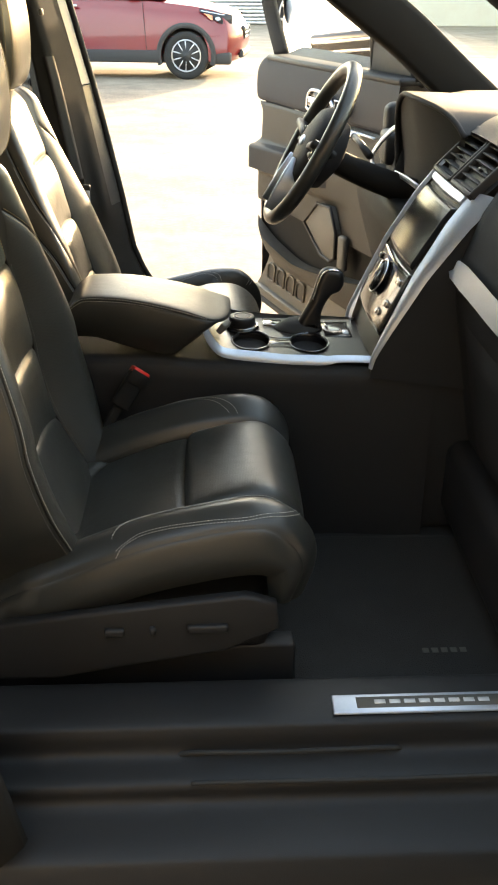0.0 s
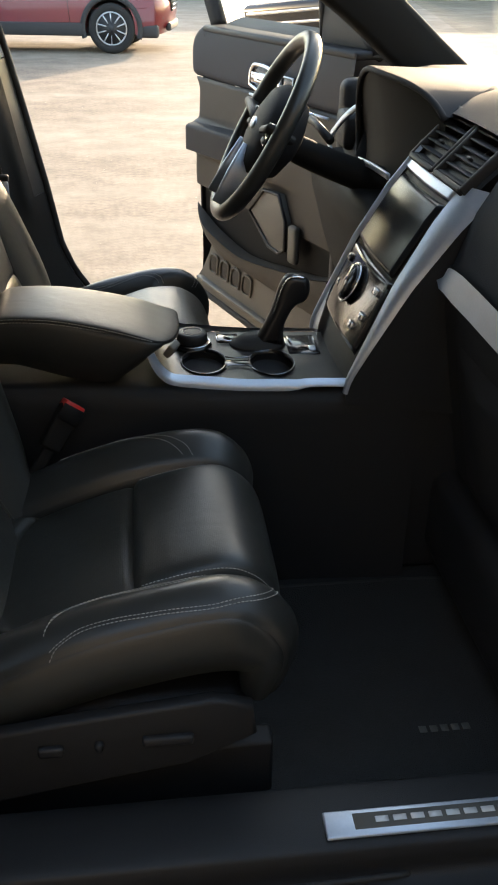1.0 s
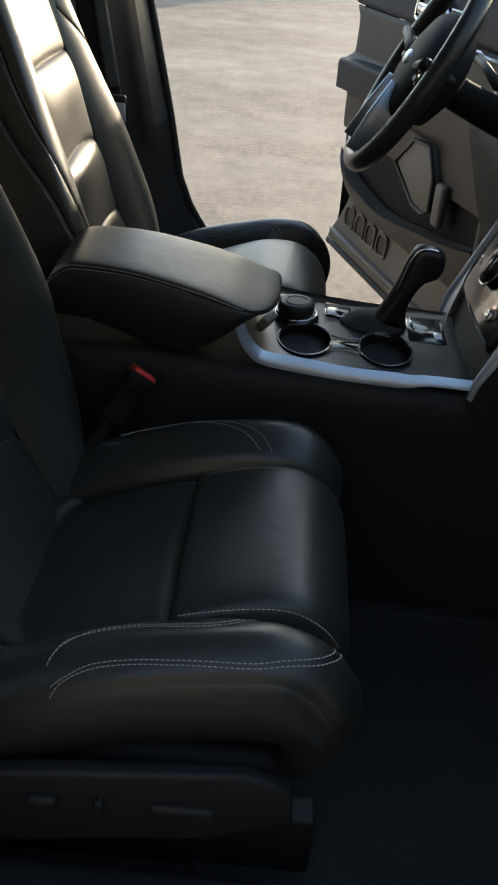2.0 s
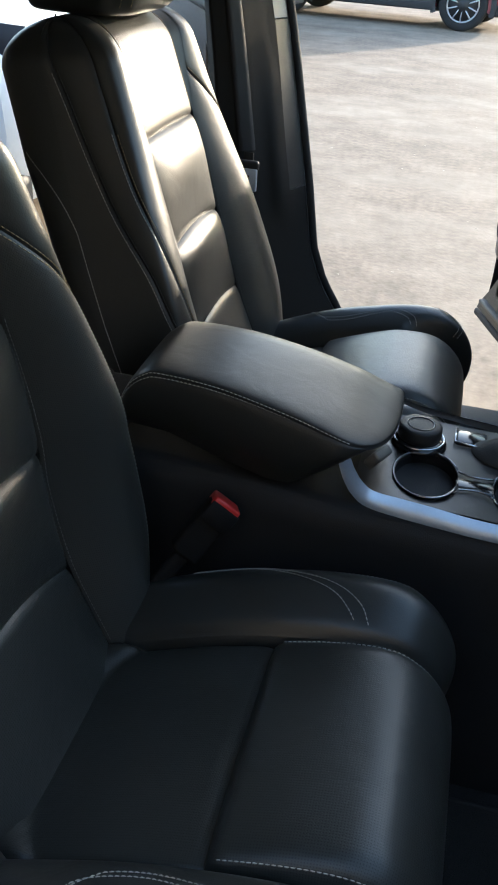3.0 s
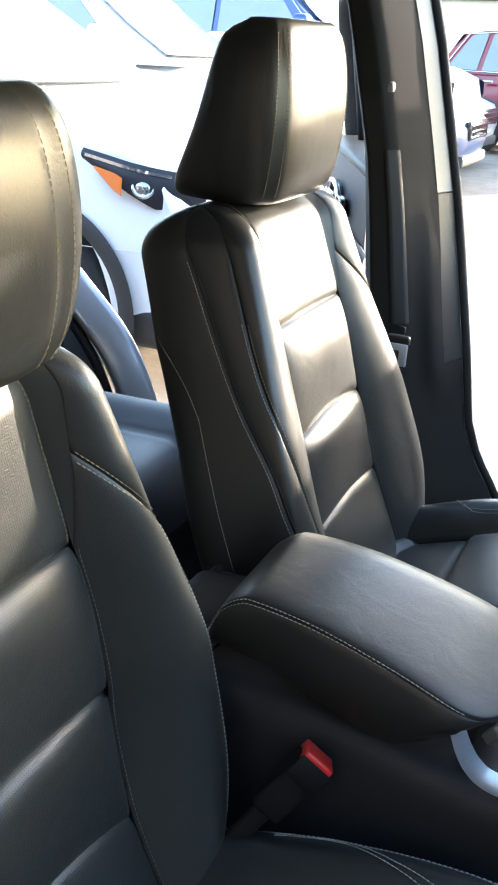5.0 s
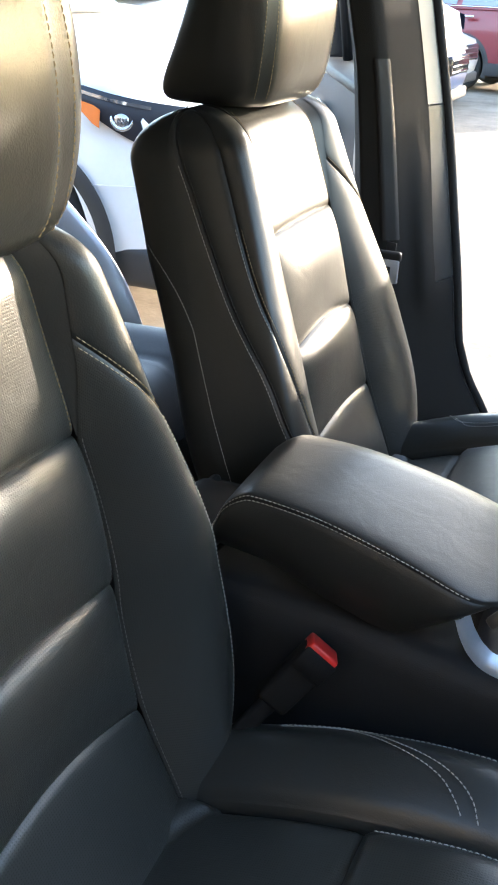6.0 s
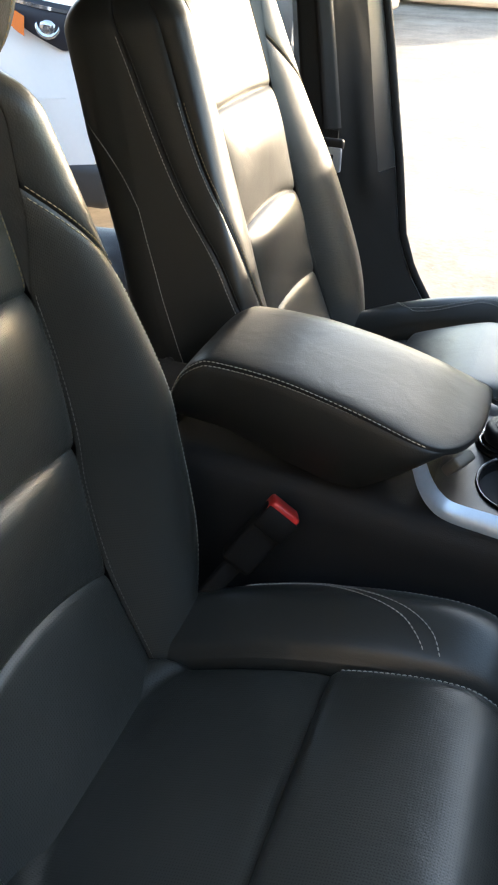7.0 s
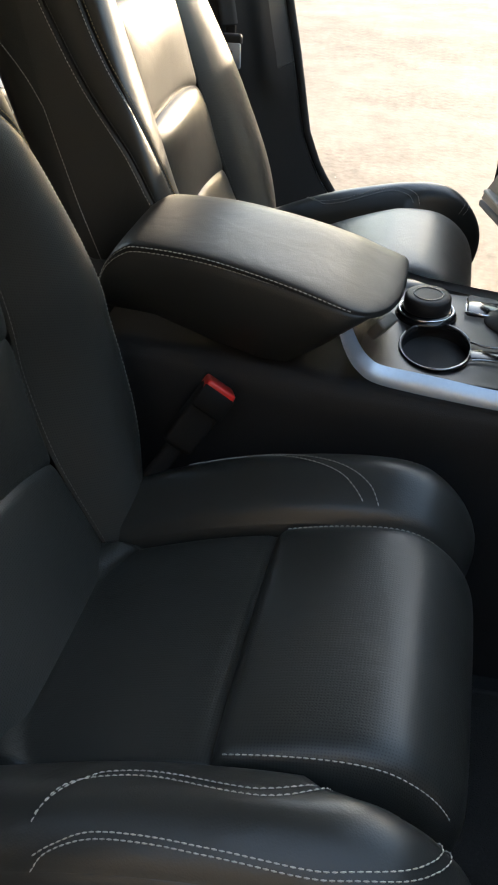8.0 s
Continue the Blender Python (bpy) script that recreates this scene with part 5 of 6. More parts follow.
# browner than DOORTRIM: reflected sun on the mid door put into the colour
DOORMID = material("door_trim_sunwarm", (0.034, 0.031, 0.027), 0.55, 0, 0.15, 7, 0.25, 700, spec=0.3)


def door_panel(d, z, L):
    """Depth of the inner trim."""
    t = 0.045 + 0.012 * math.sin((z - 0.3) / 0.9 * math.pi)
    t += 0.030 * math.exp(-((z - 0.825) / 0.052) ** 6) * min(1, max(0, (d - 0.25 * L) / 0.2))
    t -= 0.007 * math.exp(-((z - 1.022) / 0.006) ** 2)
    t += 0.012 * max(0.0, (z - 1.022) / 0.13) * max(0.0, 1 - (z - 1.022) / 0.155)
    return t


def car_door(name, label, hinge, angle, L, front):
    m = door_frame(hinge, angle)
    door = thing(name, label, "car door")
    door.matrix_world = m

    def edge(z):
        """Free end of the painted shell by height."""
        return L * lerp([(0.27, 1.0), (0.40, 0.985), (0.6, 0.99), (0.8, 0.985), (1.0, 0.97), (1.17, 0.955)], z)

    def trim_end(z):
        return L * lerp(TRIM_END, z)

    part("shell", grid(lambda a, z: Vector((-0.02 + a * (edge(z) + 0.015), -0.06 - 0.03 * math.sin((z - 0.25) / 0.95 * math.pi), z)), even(0, 1, 16), even(0.27, 1.16, 30), True), OWNPAINT, door, "silver painted outer skin")
    part("door_edge", grid(lambda a, z: Vector((edge(z) - 0.02 + 0.012 * math.sin(a * math.pi), -0.07 + a * 0.12, z)), even(0, 1, 8), even(0.27, 1.16, 30), True), PLASTIC, door)
    part("door_bottom", slab(-0.02, L * 1.004, -0.08, 0.075, 0.262, 0.284, 0.008), RUBBER, door, "black rubber lower edge")

    def trim(d, z):
        x = d * trim_end(z)
        rim_ = max(0.0, (d - 0.955) / 0.045)
        return Vector((x, door_panel(x, z, L) - 0.018 * rim_ ** 2.5, z))

    ds = even(0.02, 0.9, 30) + even(0.92, 1, 10)
    part("upper_trim", grid(trim, ds, even(1.022, 1.176, 24)), DOORTRIM, door, "soft dark upper door trim")
    part("middle_trim", grid(trim, ds, even(0.66, 1.020, 80)), DOORMID, door, "dark door trim with armrest")
    part("belt_sill", slab(0.02, 0.95 * L, -0.05, 0.050, 1.160, 1.182, 0.008), PLASTIC, door, "black window sill strip")
    part("armrest_pad", grid(lambda a, b: Vector((0.34 * L + a * (0.995 * L - 0.34 * L), 0.052 + 0.062 * math.sin(min(1, b * 2.2) * math.pi / 2) * min(1, a * 6) * max(0.0, 1 - max(0.0, (a - 0.94) / 0.06) ** 2 * 0.6), 0.905 - 0.030 * a - 0.012 * b - 0.075 * max(0.0, (b - 0.3) / 0.7) ** 1.4)), even(0, 1, 40), even(0, 1, 16), True), SOFT, door, "padded armrest")

    # lower trim with a dark map pocket behind a curved lip
    def lip(d):
        return lerp([(p.x, p.y) for p in LIP], d / L)

    def round_end(d):
        return max(0.0, 1 - max(0.0, (d - 0.85) / 0.15) ** 2)

    def lip_point(d, b):
        x = d * 1.0 * L
        z = lip(x) - (lip(x) - 0.452) * b
        return Vector((d * trim_end(z), 0.050 + (0.048 - 0.030 * b ** 2) * round_end(d), z))

    # pocket back near-black, the recess's shade put into its colour
    part("pocket_back", grid(lambda d, b: Vector((d * trim_end(lip(d * L) + 0.05 + b * (0.64 - lip(d * L))), 0.034, lip(d * L) - 0.04 + b * (0.70 - lip(d * L) + 0.04))), even(0.02, 0.99, 30), even(0, 1, 12)), BUCKLE_SHADE, door)
    part("pocket_lip", grid(lip_point, even(0.02, 1, 60), even(0, 1, 14), True), DOORMID, door, "curved map pocket lip")
    part("lip_top", grid(lambda d, b: lip_point(d, 0) + Vector((0, -0.05 * b * round_end(d), 0.002)), even(0.02, 1, 60), even(0, 1, 4)), DOORMID, door)
    part("lower_trim", grid(lambda d, b: Vector((d * L * lerp(KICK_END, 0.285 + b * 0.215), 0.066 - 0.010 * b, 0.285 + b * 0.215)), even(0.02, 1, 30), even(0, 1, 12)), GREYTRIM, door, "brownish grey kick panel")
    for k in range(4):
        d0 = (0.800 - k * 0.088) * L
        pad_ = [(d0 + 0.010, 0.375), (d0 + 0.070, 0.375), (d0 + 0.060, 0.432), (d0 + 0.004, 0.436)]
        kp = part("kick_pad", prism(pad_, 0.008, 0.003, 2, Matrix(((1, 0, 0, 0), (0, 0, 1, 0.056), (0, 1, 0, 0), (0, 0, 0, 1)))), DOORMID, door, "sunken kick pad")
        part("pad_rim", sweep(smooth_curve([(x, 0.066, z) for x, z in pad_ + pad_[:1]], 24)[:-1], 0.0045, 6, closed=True), GREYTRIM, kp)
    part("kick_ledge", slab(0.05, 0.96 * L, 0.055, 0.084, 0.318, 0.332, 0.006), GREYTRIM, door)
    # loudspeaker grille with its rim, handle bowl and switches
    spk = [(0.535, 0.673), (0.440, 0.757), (0.345, 0.762), (0.300, 0.690), (0.299, 0.605), (0.335, 0.586), (0.400, 0.592)]
    if not front:
        spk = [(x * 0.85, z) for x, z in spk]
    mm = Matrix(((1, 0, 0, 0), (0, 0, 1, 0.050), (0, 1, 0, 0), (0, 0, 0, 1)))
    sg = part("speaker_grille", prism(spk, 0.026, 0.005, 2, mm), GREYTRIM, door, "grey loudspeaker grille")
    part("grille_rim", sweep([(x, 0.078, z) for x, z in spk], 0.006, 8, closed=True), PLASTIC, sg)
    part("grille_side", slab(0.232, 0.280, 0.06, 0.082, 0.575, 0.690, 0.012, 3), GREYTRIM, sg)
    bowl = [(0.560, 1.045), (0.552, 1.085), (0.520, 1.104), (0.430, 1.100), (0.380, 1.075), (0.375, 1.036), (0.46, 1.028)]
    hb = part("handle_bowl", prism(bowl, 0.018, 0.005, 2, mm), GLOSS, door, "chrome trimmed door handle bowl")
    part("bowl_rim", sweep(smooth_curve([(x, 0.070, z) for x, z in bowl + bowl[:1]], 48)[:-1], 0.006, 8, closed=True), CHROME, hb)
    part("lever", slab(0.42, 0.53, 0.068, 0.086, 1.055, 1.086, 0.007, 3), CHROME, hb, "chrome door lever")
    wsw = part("window_switches", slab(0.285, 0.355, 0.055, 0.074, 1.045, 1.092, 0.010, 3), GLOSS, door, "gloss black switch panel")
    part("switch_rim", sweep([(0.287, 0.075, 1.047), (0.353, 0.075, 1.047), (0.353, 0.075, 1.090), (0.287, 0.075, 1.090)], 0.003, 6, closed=True), SILVER, wsw)
    part("trim_line", sweep([(x, 0.070, 1.018 - 0.012 * (0.56 - x)) for x in even(0.10, 0.56, 8)], 0.004, 6), SILVER, door, "thin bright trim line")
    # window frame and glass
    top = [(0.985 * L, 1.17), (1.05 * L, 1.38), (0.98 * L, 1.56), (0.62 * L, 1.57), (0.36 * L, 1.44), (0.02, 1.175)] if front else [(0.98 * L, 1.17), (0.97 * L, 1.40), (0.86 * L, 1.55), (0.35 * L, 1.58), (0.06, 1.57), (0.02, 1.17)]
    path = smooth_curve([(x, -0.03 + 0.16 * max(0, z - 1.17), z) for x, z in top], 50)
    part("window_frame", sweep(path, 0, 12, flat=(0.05, 0.045)), PLASTIC, door, "black window frame")
    part("frame_bar", sweep([(0.30 * L, -0.03, 1.17), (0.285 * L, 0.0, 1.37)] if front else [(0.8 * L, -0.03, 1.17), (0.8 * L, 0.03, 1.55)], 0.014, 8), PLASTIC, door)
    g = bmesh.new()
    g.faces.new([g.verts.new((x, -0.03 + 0.16 * max(0, z - 1.17), z)) for x, z in top])
    gl = part("glass_pane", g, GLASS if front else TINT, door, "clear side window glass", False)
    gl.visible_shadow = False
    if front:
        part("mirror_sail", prism([(0.03, 1.175), (0.29, 1.175), (0.285, 1.36)], 0.02, 0.004, 2, Matrix(((1, 0, 0, 0), (0, 0, 1, -0.03), (0, 1, 0, 0), (0, 0, 0, 1)))), PLASTIC, door)
    return door


car_door("driver_door", "wide open dark trimmed car door with clear window", (0.62, 0.95), 70, 1.0, True)
near_door = car_door("passenger_door", "open dark trimmed front door on the near side", (0.62, 0.95), 66, 1.0, True)
near_door.matrix_world = Matrix.Diagonal((1, -1, 1, 1)) @ near_door.matrix_world
car_door("rear_door", "open dark trimmed rear car door", (-0.40, 0.96), 63, 0.90, False)

# ---- belt on the centre pillar ----
belt = thing("seat_belt", "black seat belt with bright tongue on the pillar", "seat belt")
part("webbing", sweep(smooth_curve([(-0.302, 0.735, 0.955), (-0.300, 0.728, 0.90), (-0.295, 0.738, 0.75), (-0.28, 0.748, 0.55)], 24), 0, 10, flat=(0.003, 0.032)), WEB, belt, "black woven webbing")
tg = part("tongue", slab(-0.318, -0.276, 0.696, 0.704, 0.892, 0.935, 0.003, 2), SILVER, belt, "bright steel belt tongue")
part("tongue_window", slab(-0.311, -0.290, 0.6945, 0.698, 0.900, 0.922, 0.001, 1), PLASTIC, tg)
part("tongue_cover", slab(-0.316, -0.274, 0.697, 0.710, 0.930, 0.948, 0.005, 3), PLASTIC, tg)

# ---- rear bench ----
BENCH = leather("bench_leather", (0.018, 0.020, 0.025), 0.50, True)
rs = thing("bench_seat", "dark grey leather rear bench seat", "car seat")


def rear_top(y, x):
    z = 0.735 - 0.10 * max(0, (x + 0.66) / 0.10) ** 2 if x > -0.66 else 0.735 - 0.04 * (-0.66 - x)
    edge_ = abs(y) / 0.66
    z += 0.028 * math.exp(-((abs(y) - 0.60) / 0.06) ** 2)
    for ys in (0.52, 0.15):
        z -= 0.006 * math.exp(-((abs(y) - ys) / 0.006) ** 2)
    z -= 0.07 * max(0, edge_ - 0.94) / 0.06
    return Vector((x, y, z))


part("cushion", grid(rear_top, even(-0.66, 0.66, 120), cosine(-1.10, -0.56, 30), True), BENCH, rs, "blue-black perforated cushion")
part("cushion_front", grid(lambda y, t: Vector((-0.56 - 0.03 * t, y, 0.638 - 0.22 * t)), even(-0.66, 0.66, 20), even(0, 1, 8), True), LEATHER, rs)
part("cushion_end", slab(-1.1, -0.58, 0.645, 0.67, 0.45, 0.71, 0.012), LEATHER, rs)
part("bench_base", slab(-1.12, -0.60, -0.64, 0.64, 0.41, 0.62, 0.02), PLASTIC, rs)
for yc_ in (-0.36, 0.36):
    part("backrest", slab(-1.24, -1.08, yc_ - 0.31, yc_ + 0.31, 0.66, 1.24, 0.05, 4), LEATHER, rs)
    part("headrest", slab(-1.27, -1.16, yc_ - 0.12, yc_ + 0.12, 1.25, 1.42, 0.04, 4), LEATHER, rs)
rb = thing("rear_belt", "black rear seat belt with metal tongue", "seat belt")
part("webbing", sweep(smooth_curve([(-1.28, 0.80, 1.35), (-1.20, 0.79, 1.02), (-1.13, 0.775, 0.86), (-1.06, 0.74, 0.70)], 16), 0, 10, flat=(0.046, 0.003)), WEB, rb)
part("tongue_cover", slab(-1.16, -1.11, 0.755, 0.785, 0.86, 0.92, 0.012, 3), PLASTIC, rb)
part("tongue", slab(-1.15, -1.112, 0.762, 0.77, 0.80, 0.865, 0.004, 2), CHROME, rb, "bright steel tongue")


# ---- parked cars ----
TYRE = material("tyre", (0.022, 0.022, 0.022), 0.85, 0, 0.2, 8, 0.4, 120)
ALLOY = material("alloy", (0.55, 0.56, 0.58), 0.3, 0.9, 0.06, 12)
CLAD = material("grey_cladding", (0.035, 0.035, 0.036), 0.6, 0, 0.15, 6, 0.2, 300)
HOUSING = material("lamp_housing", (0.02, 0.022, 0.03), 0.35, 0, 0.1, 20, spec=0.3)
LAMP = material("lamp_lens", (0.40, 0.42, 0.46), 0.10, 0.8, 0.1, 20, coat=1.0)
AMBER = material("amber_lens", (0.75, 0.16, 0.02), 0.15, 0, 0.1, 20, coat=1.0)
TAIL = material("tail_lens", (0.45, 0.02, 0.02), 0.12, 0, 0.1, 20, coat=1.0)


def arc(cx, cz, r, a0, a1, n):
    return [(cx + r * math.cos(radians(a)), cz + r * math.sin(radians(a))) for a in even(a0, a1, n)]


def wheel(car, x, y, s, r):
    w = part("wheel", lathe([(r * 0.66, -0.10), (r * 0.90, -0.105), (r, -0.085), (r, 0.085), (r * 0.90, 0.105), (r * 0.66, 0.10), (r * 0.64, 0.06), (r * 0.62, -0.09)], 48, Matrix.Translation((x, y, r)) @ Matrix.Rotation(radians(90 * s), 4, "X")), TYRE, car, "black tyre on alloy rim")
    m = Matrix.Translation((x, y, r)) @ Matrix.Rotation(radians(90 * s), 4, "X")
    part("rim_barrel", lathe([(r * 0.68, 0.095), (r * 0.64, 0.085), (r * 0.60, 0.02), (0.05, 0.01)], 48, m), CLAD, w)
    part("rim_edge", sweep([m @ Vector((r * 0.655 * math.cos(a), r * 0.655 * math.sin(a), 0.094)) for a in even(0, 2 * math.pi, 48)[:-1]], 0.012, 8, closed=True), ALLOY, w)
    spokes = []
    for k in range(10):
        a = 2 * math.pi * (k // 2) / 5 + (0.20 if k % 2 else -0.20)
        b = 2 * math.pi * (k // 2) / 5 + (0.34 if k % 2 else -0.34)
        spokes.append(sweep([m @ Vector((0.045 * math.cos(a), 0.045 * math.sin(a), 0.075)), m @ Vector((r * 0.64 * math.cos(b), r * 0.64 * math.sin(b), 0.088))], 0, 8, flat=(0.035, 0.022)))
    part("spokes", merge(*spokes), ALLOY, w, "bright split alloy spokes")
    part("hub_cap", lathe([(0.055, 0.07), (0.05, 0.088), (0.0, 0.092)], 24, m), ALLOY, w)
    return w


def parked_car(label, at, color, metal=0.0, tall=1.0, group="parked cars", clad=True):
    """A five-door car with its front axle at the origin, nose towards +x."""
    car = thing("parked_car", label, "car", group)
    car.matrix_world = pose(*at)
    P = paint("paint", color, metal)
    r, WB = 0.345, 2.70
    k = tall
    prof = arc(0, r, 0.40, -10, 190, 22)[::-1]                       # rear to front over the front arch
    prof = [(-0.40, 0.27)] + arc(0, r, 0.40, 190, -10, 22) + [(0.45, 0.25), (0.74, 0.26), (0.84, 0.40), (0.875, 0.55), (0.86, 0.68), (0.80, 0.80), (0.70, 0.885 * k), (0.50, 0.95 * k), (0.15, 1.0 * k), (-0.25, 1.045 * k), (-0.55, 1.075 * k), (-1.2, 1.085 * k), (-2.2, 1.10 * k), (-3.0, 1.12 * k), (-3.55, 1.13 * k), (-3.68, 1.05 * k), (-3.72, 0.85), (-3.74, 0.55), (-3.66, 0.33), (-3.40, 0.27), (-WB - 0.40, 0.27)]
    prof = prof[:-1] + arc(-WB, r, 0.40, 190, -10, 22)[:0] + arc(-WB, r, 0.40, 190, -10, 22) + [(-WB + 0.42, 0.27)]
    bm = bmesh.new()
    slices = [-0.91, -0.90, -0.86, -0.6, -0.3, 0, 0.3, 0.6, 0.86, 0.90, 0.91]
    rows = []
    for y in slices:
        ay = abs(y)
        row = []
        for x, z in prof:
            sy = 1 - 0.09 * max(0, (z - 0.75) / 0.35) ** 2 - 0.03 * max(0, (0.5 - z) / 0.25)
            nose = max(0, (x - 0.25) / 0.62)
            xx = x - 0.20 * (ay / 0.9) ** 4 * nose - 0.10 * (ay / 0.9) ** 4 * max(0, (-3.2 - x) / 0.5)
            zz = z - 0.05 * (ay / 0.9) ** 4 * max(0, (z - 0.8) / 0.3)
            cl = 0.02 if ay > 0.905 and z > 0.9 else 0
            row.append(bm.verts.new((xx, y * sy * (1 - 0.05 * nose * nose), zz - cl)))
        rows.append(row)
    n = len(prof)
    for A, B in zip(rows, rows[1:]):
        for i in range(n):
            bm.faces.new((A[i], A[(i + 1) % n], B[(i + 1) % n], B[i]))
    bm.faces.new(rows[0][::-1])
    bm.faces.new(rows[-1])
    bmesh.ops.recalc_face_normals(bm, faces=bm.faces)
    body = part("body", bm, P, car)
    sharp(body, 40)
    # cabin: a tapered shell with panes let in
    zb, zt = 1.06 * k, 1.67 * k

    def cab(x, z, y):
        f = (z - zb) / (zt - zb)
        bow = 0.11 * max(0.0, min(1.0, (x + 1.5) / 0.7)) - 0.09 * max(0.0, min(1.0, (-2.95 - x) / 0.4))
        return Vector((x + bow * (1 - y * y), y * (0.80 - 0.19 * f), z + 0.03 * (1 - y * y) * max(0.0, f)))

    side = [(-0.38, zb - 0.02), (-0.88, zb + 0.27), (-1.38, zt - 0.07), (-1.7, zt - 0.018), (-2.2, zt), (-2.9, zt - 0.03), (-3.15, zt - 0.08), (-3.62, zb - 0.02)]
    bm = bmesh.new()
    R2 = [[bm.verts.new(cab(x, z, y) + Vector((0, 0, -0.05 * (abs(y)) ** 4 if z > zb + 0.3 else 0))) for x, z in side] for y in (-1, -0.97, -0.9, -0.7, -0.5, -0.25, 0, 0.25, 0.5, 0.7, 0.9, 0.97, 1)]
    for A, B in zip(R2, R2[1:]):
        for i in range(len(side) - 1):
            bm.faces.new((A[i], A[i + 1], B[i + 1], B[i]))
    bm.faces.new(R2[0][::-1])
    bm.faces.new(R2[-1])
    bmesh.ops.recalc_face_normals(bm, faces=bm.faces)
    sharp(part("cabin", bm, P, car), 30)

    def pane(pts, y, lift, nm):
        b = bmesh.new()
        off_ = Vector((0, 0.006 * y, 0.002))
        vs_ = [b.verts.new(cab(x, z, y) + off_) for x, z in pts]
        b.faces.new(vs_)
        bmesh.ops.recalc_face_normals(b, faces=b.faces)
        bmesh.ops.solidify(b, geom=b.faces[:], thickness=0.004)
        part(nm, b, DARKGLASS, car, "dark window glass", False)

    a, t = zb + 0.03, zt - 0.11
    for y in (-1, 1):
        for pts in ([(-0.74, a), (-1.05, a + 0.22), (-1.44, t), (-1.93, t + 0.02), (-1.95, a)], [(-2.02, a), (-2.00, t + 0.02), (-2.72, t), (-2.80, a)], [(-2.88, a), (-2.80, t), (-3.05, t - 0.03), (-3.36, a + 0.02)]):
            pane(pts, y, 0, "side_window")
        part("window_trim", sweep([cab(x, z, y) + Vector((0, 0.008 * y, 0)) for x, z in ((-0.68, a - 0.012), (-1.40, t + 0.03), (-2.4, t + 0.035), (-3.1, t - 0.01), (-3.44, a), (-3.3, a - 0.012))], 0.009, 6, closed=True), CHROME, car, "chrome window surround")
        mi = part("mirror", slab(-0.95, -0.77, y * 1.0 - 0.11, y * 1.0 + 0.11, 1.13 * k, 1.29 * k, 0.06, 5), P, car, "painted door mirror")
        part("mirror_foot", slab(-0.93, -0.83, y * 0.86 - 0.06, y * 0.86 + 0.06, 1.08 * k, 1.15 * k, 0.015), CLAD, mi)
        for x0 in (-1.85, -2.72):
            part("door_handle", slab(x0, x0 + 0.17, y * 0.905 - 0.018, y * 0.905 + 0.018, 0.94 * k, 0.972 * k, 0.010, 3), CHROME, car)
        for x0 in (-0.62, -1.98, -2.86):
            part("door_gap", sweep([(x0, y * 0.907, 0.40), (x0 - 0.02, y * 0.912, 0.75), (x0 - 0.05, y * 0.86, 1.04 * k)], 0.004, 6), RUBBER, car)
        if clad:
            for cx in (0, -WB):
                part("arch_cladding", grid(lambda q, w, cx=cx, y=y: Vector((cx + (0.395 + 0.075 * w) * math.cos(q), y * (0.915 + 0.012 * math.sin(w * math.pi)), r + (0.395 + 0.075 * w) * math.sin(q))), even(radians(-18), radians(198), 36), even(0, 1, 4), y > 0), CLAD, car, "dark wheel arch cladding")
            part("sill_cladding", slab(-WB + 0.42, -0.42, y * 0.90 - 0.03, y * 0.90 + 0.03, 0.24, 0.42, 0.02, 3), CLAD, car, "dark lower sill cladding")
            part("bumper_cladding", slab(0.40, 0.70, y * 0.80 - 0.08, y * 0.80 + 0.08, 0.22, 0.40, 0.04, 3), CLAD, car)
        for cx in (0, -WB):
            wheel(car, cx, y * 0.815, -y, r)
        # headlamp wrapped round the corner
        def skin(x, z, y=y, lift=0.012):
            sy = 1 - 0.09 * max(0, (z - 0.75) / 0.35) ** 2
            nose = max(0, (x - 0.25) / 0.62)
            hw_ = (0.91 - 0.16 * max(0, (x - 0.42) / 0.35) ** 2) * sy * (1 - 0.05 * nose * nose)
            return Vector((x - 0.12 * max(0, x - 0.3), y * (hw_ + lift), z))

        def lamp_top(q):
            return (0.93 - 0.075 * q) * k

        def lamp_low(q):
            return (0.895 - 0.155 * min(1, q * 1.5)) * k

        hl = part("headlamp", grid(lambda q, w, f=skin: f(0.22 + 0.54 * q, lamp_low(q) + (lamp_top(q) - lamp_low(q)) * w, lift=0.010 + 0.012 * math.sin(w * math.pi)), even(0, 1, 24), even(0, 1, 10), y < 0), HOUSING, car, "wraparound headlamp with amber marker")
        part("amber_marker", grid(lambda q, w, f=skin: f(0.29 + 0.15 * q, (0.872 - 0.060 * q) * k + (w - 0.5) * 0.060 * (0.12 + 0.88 * min(1.0, 1.3 * q)) * k, lift=0.026), even(0, 1, 8), even(0, 1, 4), y < 0), AMBER, hl)
        part("chrome_sweep", grid(lambda q, w, f=skin: f(0.24 + 0.40 * q, lamp_top(q * 0.75) - 0.016 - 0.012 * w, lift=0.025), even(0, 1, 10), even(0, 1, 3), y < 0), LAMP, hl)
        part("projector", lathe([(0.047, 0.0), (0.047, 0.024), (0.040, 0.028), (0.034, 0.022), (0.026, 0.030), (0.0, 0.036)], 24, Matrix.Translation(skin(0.52, 0.81 * k, lift=-0.01)) @ Matrix.Rotation(radians(-68 * (1 if y > 0 else -1)), 4, "X") @ Matrix.Rotation(radians(22), 4, "Y")), LAMP, hl, "clear projector lens")
        part("side_crease", sweep([skin(x, 0.62 + 0.02 * x, lift=0.0) for x in even(-0.3, 0.6, 8)], 0.002, 6), P, car)
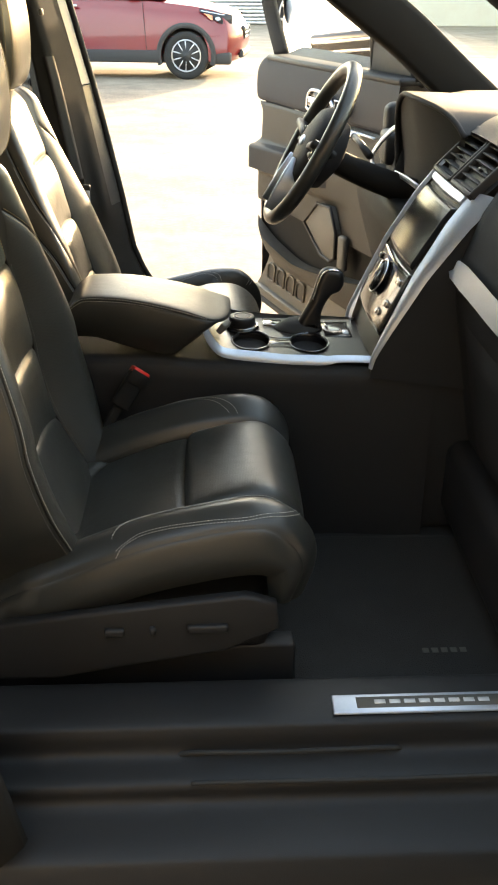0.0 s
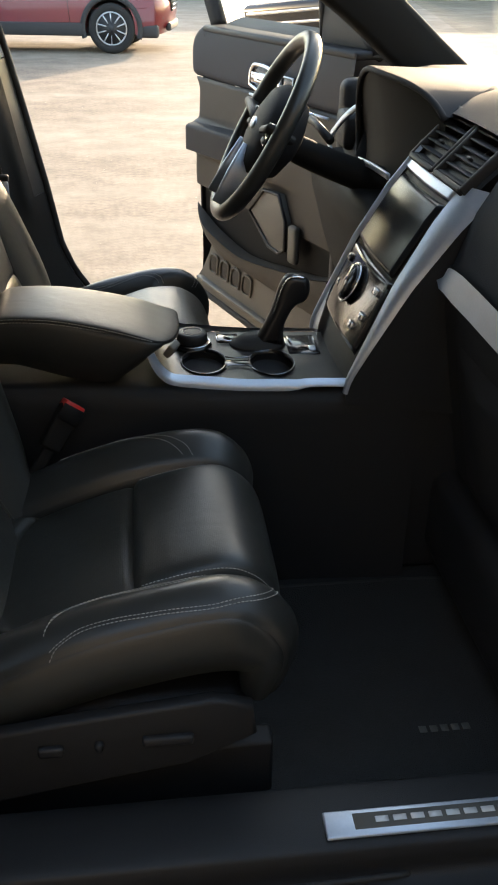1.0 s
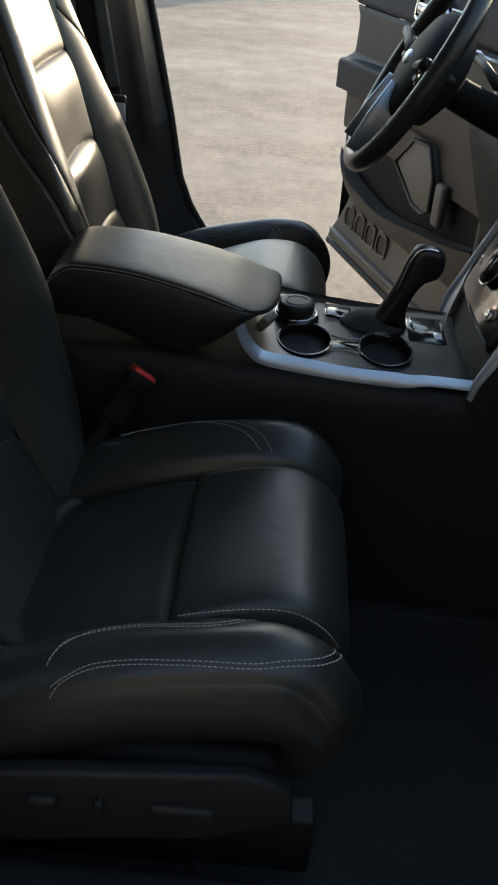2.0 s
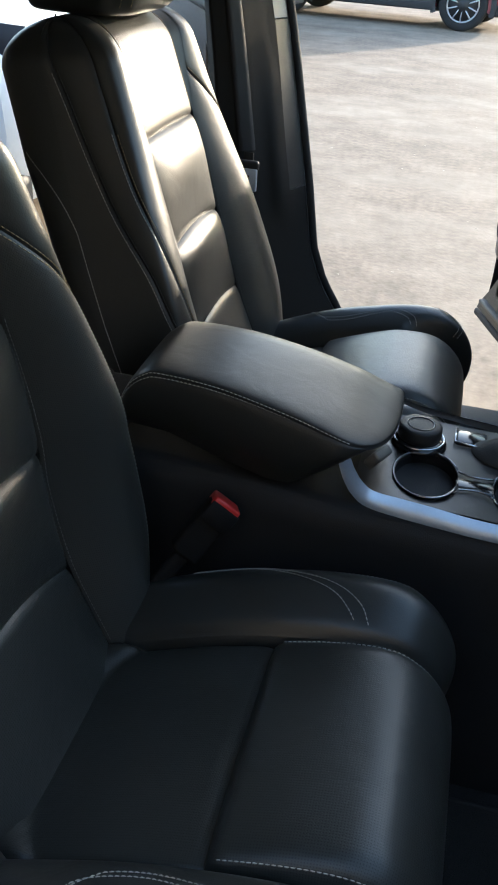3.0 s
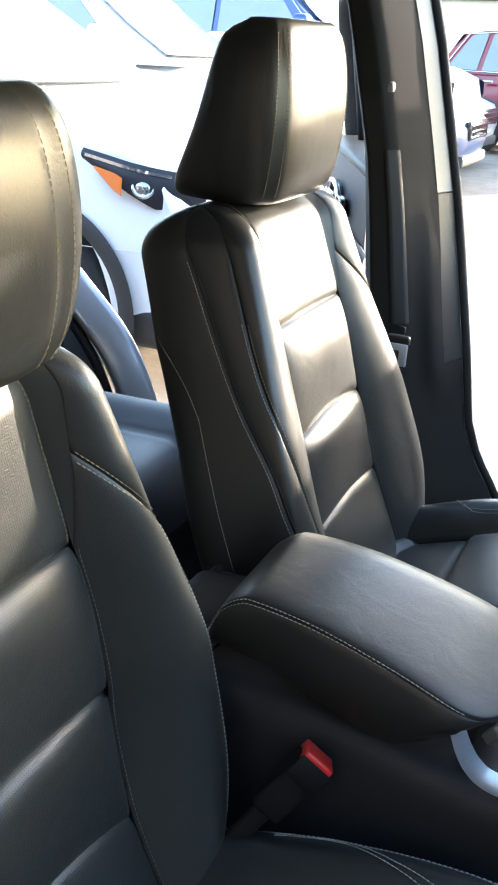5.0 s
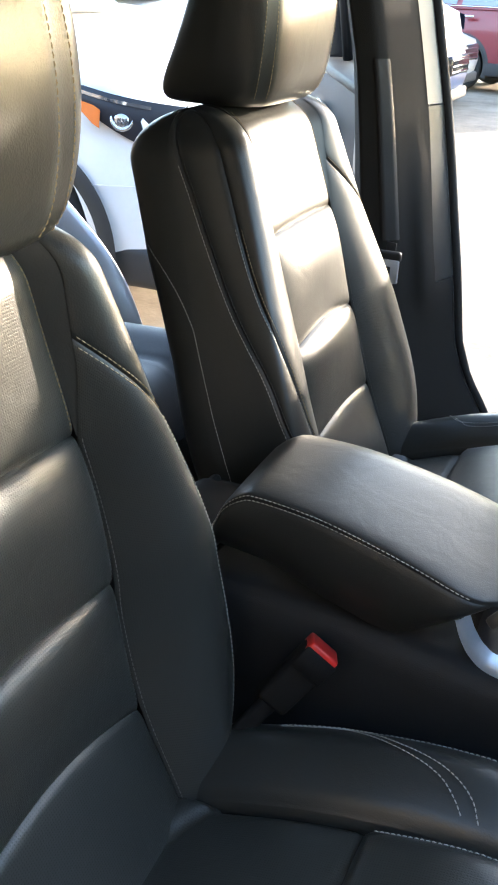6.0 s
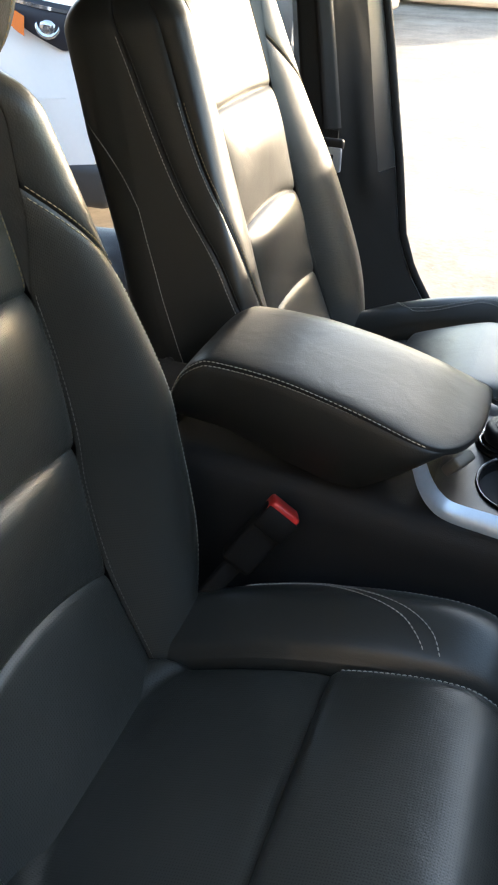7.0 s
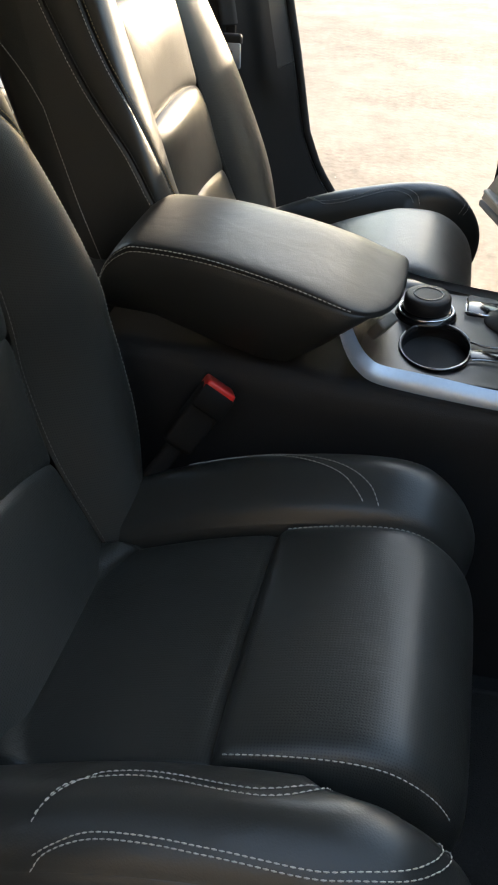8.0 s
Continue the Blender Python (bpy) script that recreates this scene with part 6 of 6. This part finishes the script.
        part("fog_lamp", slab(0.66, 0.76, y * 0.62 - 0.09, y * 0.62 + 0.09, 0.46, 0.56, 0.02, 3), LAMP, car)
        part("tail_lamp", slab(-3.72, -3.48, y * 0.80 - 0.08, y * 0.80 + 0.08, 0.86 * k, 1.04 * k, 0.03, 3), TAIL, car, "red tail lamp")
    for nm, pts in (("windscreen", [(-0.47, zb + 0.045), (-0.88, zb + 0.28), (-1.30, zt - 0.115)]), ("rear_window", [(-3.22, zt - 0.15), (-3.37, zb + 0.25), (-3.52, zb + 0.10)])):
        sgn = 1 if nm == "windscreen" else -1
        line_ = smooth_curve([(x, 0, z) for x, z in pts], 8)
        pane_ = grid(lambda y, i, line_=line_, sgn=sgn: cab(line_[int(i)].x, line_[int(i)].z, y * (0.86 + 0.03 * i / 8)) + Vector((0.014 * sgn, 0, 0.014)), even(-1, 1, 16), list(range(9)), sgn < 0)
        # front pane gets the pale colour with sky sheen painted in
        wsn = part(nm, pane_, DUSTSHEEN if sgn > 0 else DARKGLASS, car, "dusty windscreen with bright sky reflection put into its colour" if sgn > 0 else "")
        part("black_edge", sweep([cab(pts[0][0] if sgn > 0 else pts[-1][0], pts[0][1] if sgn > 0 else pts[-1][1], y) + Vector((0.016 * sgn, 0, 0.012)) for y in even(-0.88, 0.88, 14)], 0.008, 6), CLAD, wsn)
    part("wiper", sweep([(-0.45, 0.45, zb + 0.035), (-0.52, 0.0, zb + 0.06), (-0.56, -0.4, zb + 0.075)], 0.008, 6), RUBBER, car)
    part("wiper", sweep([(-0.45, -0.05, zb + 0.035), (-0.53, -0.45, zb + 0.065)], 0.008, 6), RUBBER, car)
    gr_ = part("grille", slab(0.80, 0.875, -0.42, 0.42, 0.56, 0.76, 0.03, 3), GLOSS, car, "black grille with chrome bars")
    for z in (0.60, 0.66, 0.72):
        part("bar", slab(0.872, 0.885, -0.38, 0.38, z - 0.008, z + 0.008, 0.004, 2), CHROME, gr_)
    part("lower_grille", slab(0.78, 0.86, -0.55, 0.55, 0.30, 0.42, 0.03, 3), CLAD, car)
    part("underbody", slab(-3.3, 0.5, -0.72, 0.72, 0.22, 0.36, 0.04, 3), CLAD, car)
    for cx in (0, -WB):
        part("wheel_housing", slab(cx - 0.39, cx + 0.39, -0.70, 0.70, 0.30, 0.74, 0.05, 3), RUBBER, car)
    return car


parked_car("white crossover parked alongside with amber lit headlamp corner", (-2.28, 3.11, 0, 0, 0, 0), (0.80, 0.80, 0.80), 0, 1.08)
parked_car("white car parked in the second row space", (-3.5, 6.7, 0, 0, 0, 0), (0.78, 0.79, 0.80), 0, 1.16, clad=False)
parked_car("dark blue car parked in the sun", (-2.9, 9.4, 0, 0, 0, 0), (0.03, 0.06, 0.16), 0.3, 1.32)
parked_car("silver car parked in front of a red one", (-3.25, 11.6, 0, 0, 0, -4), (0.55, 0.57, 0.60), 0.5, 0.94, clad=False)
parked_car("red crossover with split alloy wheels, parked side on", (-0.18, 14.26, 0, 0, 0, -8), (0.17, 0.005, 0.009), 0.1, 1.08)

# ---- far building with a rolling shutter ----
hs = thing("building", "pale rendered building with a grey rolling shutter", "building")
WALL = material("render_wall", (0.55, 0.52, 0.47), 0.9, 0, 0.1, 0.5, 0.3, 30, fine=0.2, fine_scale=8)
part("wall", slab(-9.0, -0.2, 31.4, 31.8, 0, 3.0, 0.02), WALL, hs)
part("wall", slab(5.8, 40, 31.4, 31.8, 0, 3.0, 0.02), WALL, hs)
part("wall", slab(-0.2, 5.8, 31.4, 31.8, 2.5, 3.0, 0.02), WALL, hs)
part("roof", slab(-9.3, 40.3, 31.1, 38, 3.0, 3.15, 0.03), GREYTRIM, hs)
sh = part("shutter", slab(-0.2, 5.8, 31.60, 31.64, 0, 2.5, 0), GREYTRIM, hs, "grey slatted rolling shutter")
for k_ in range(22):
    part("slat", slab(-0.18, 5.78, 31.55, 31.60, 0.02 + k_ * 0.113, 0.12 + k_ * 0.113, 0.015, 1), ALLOY, sh)
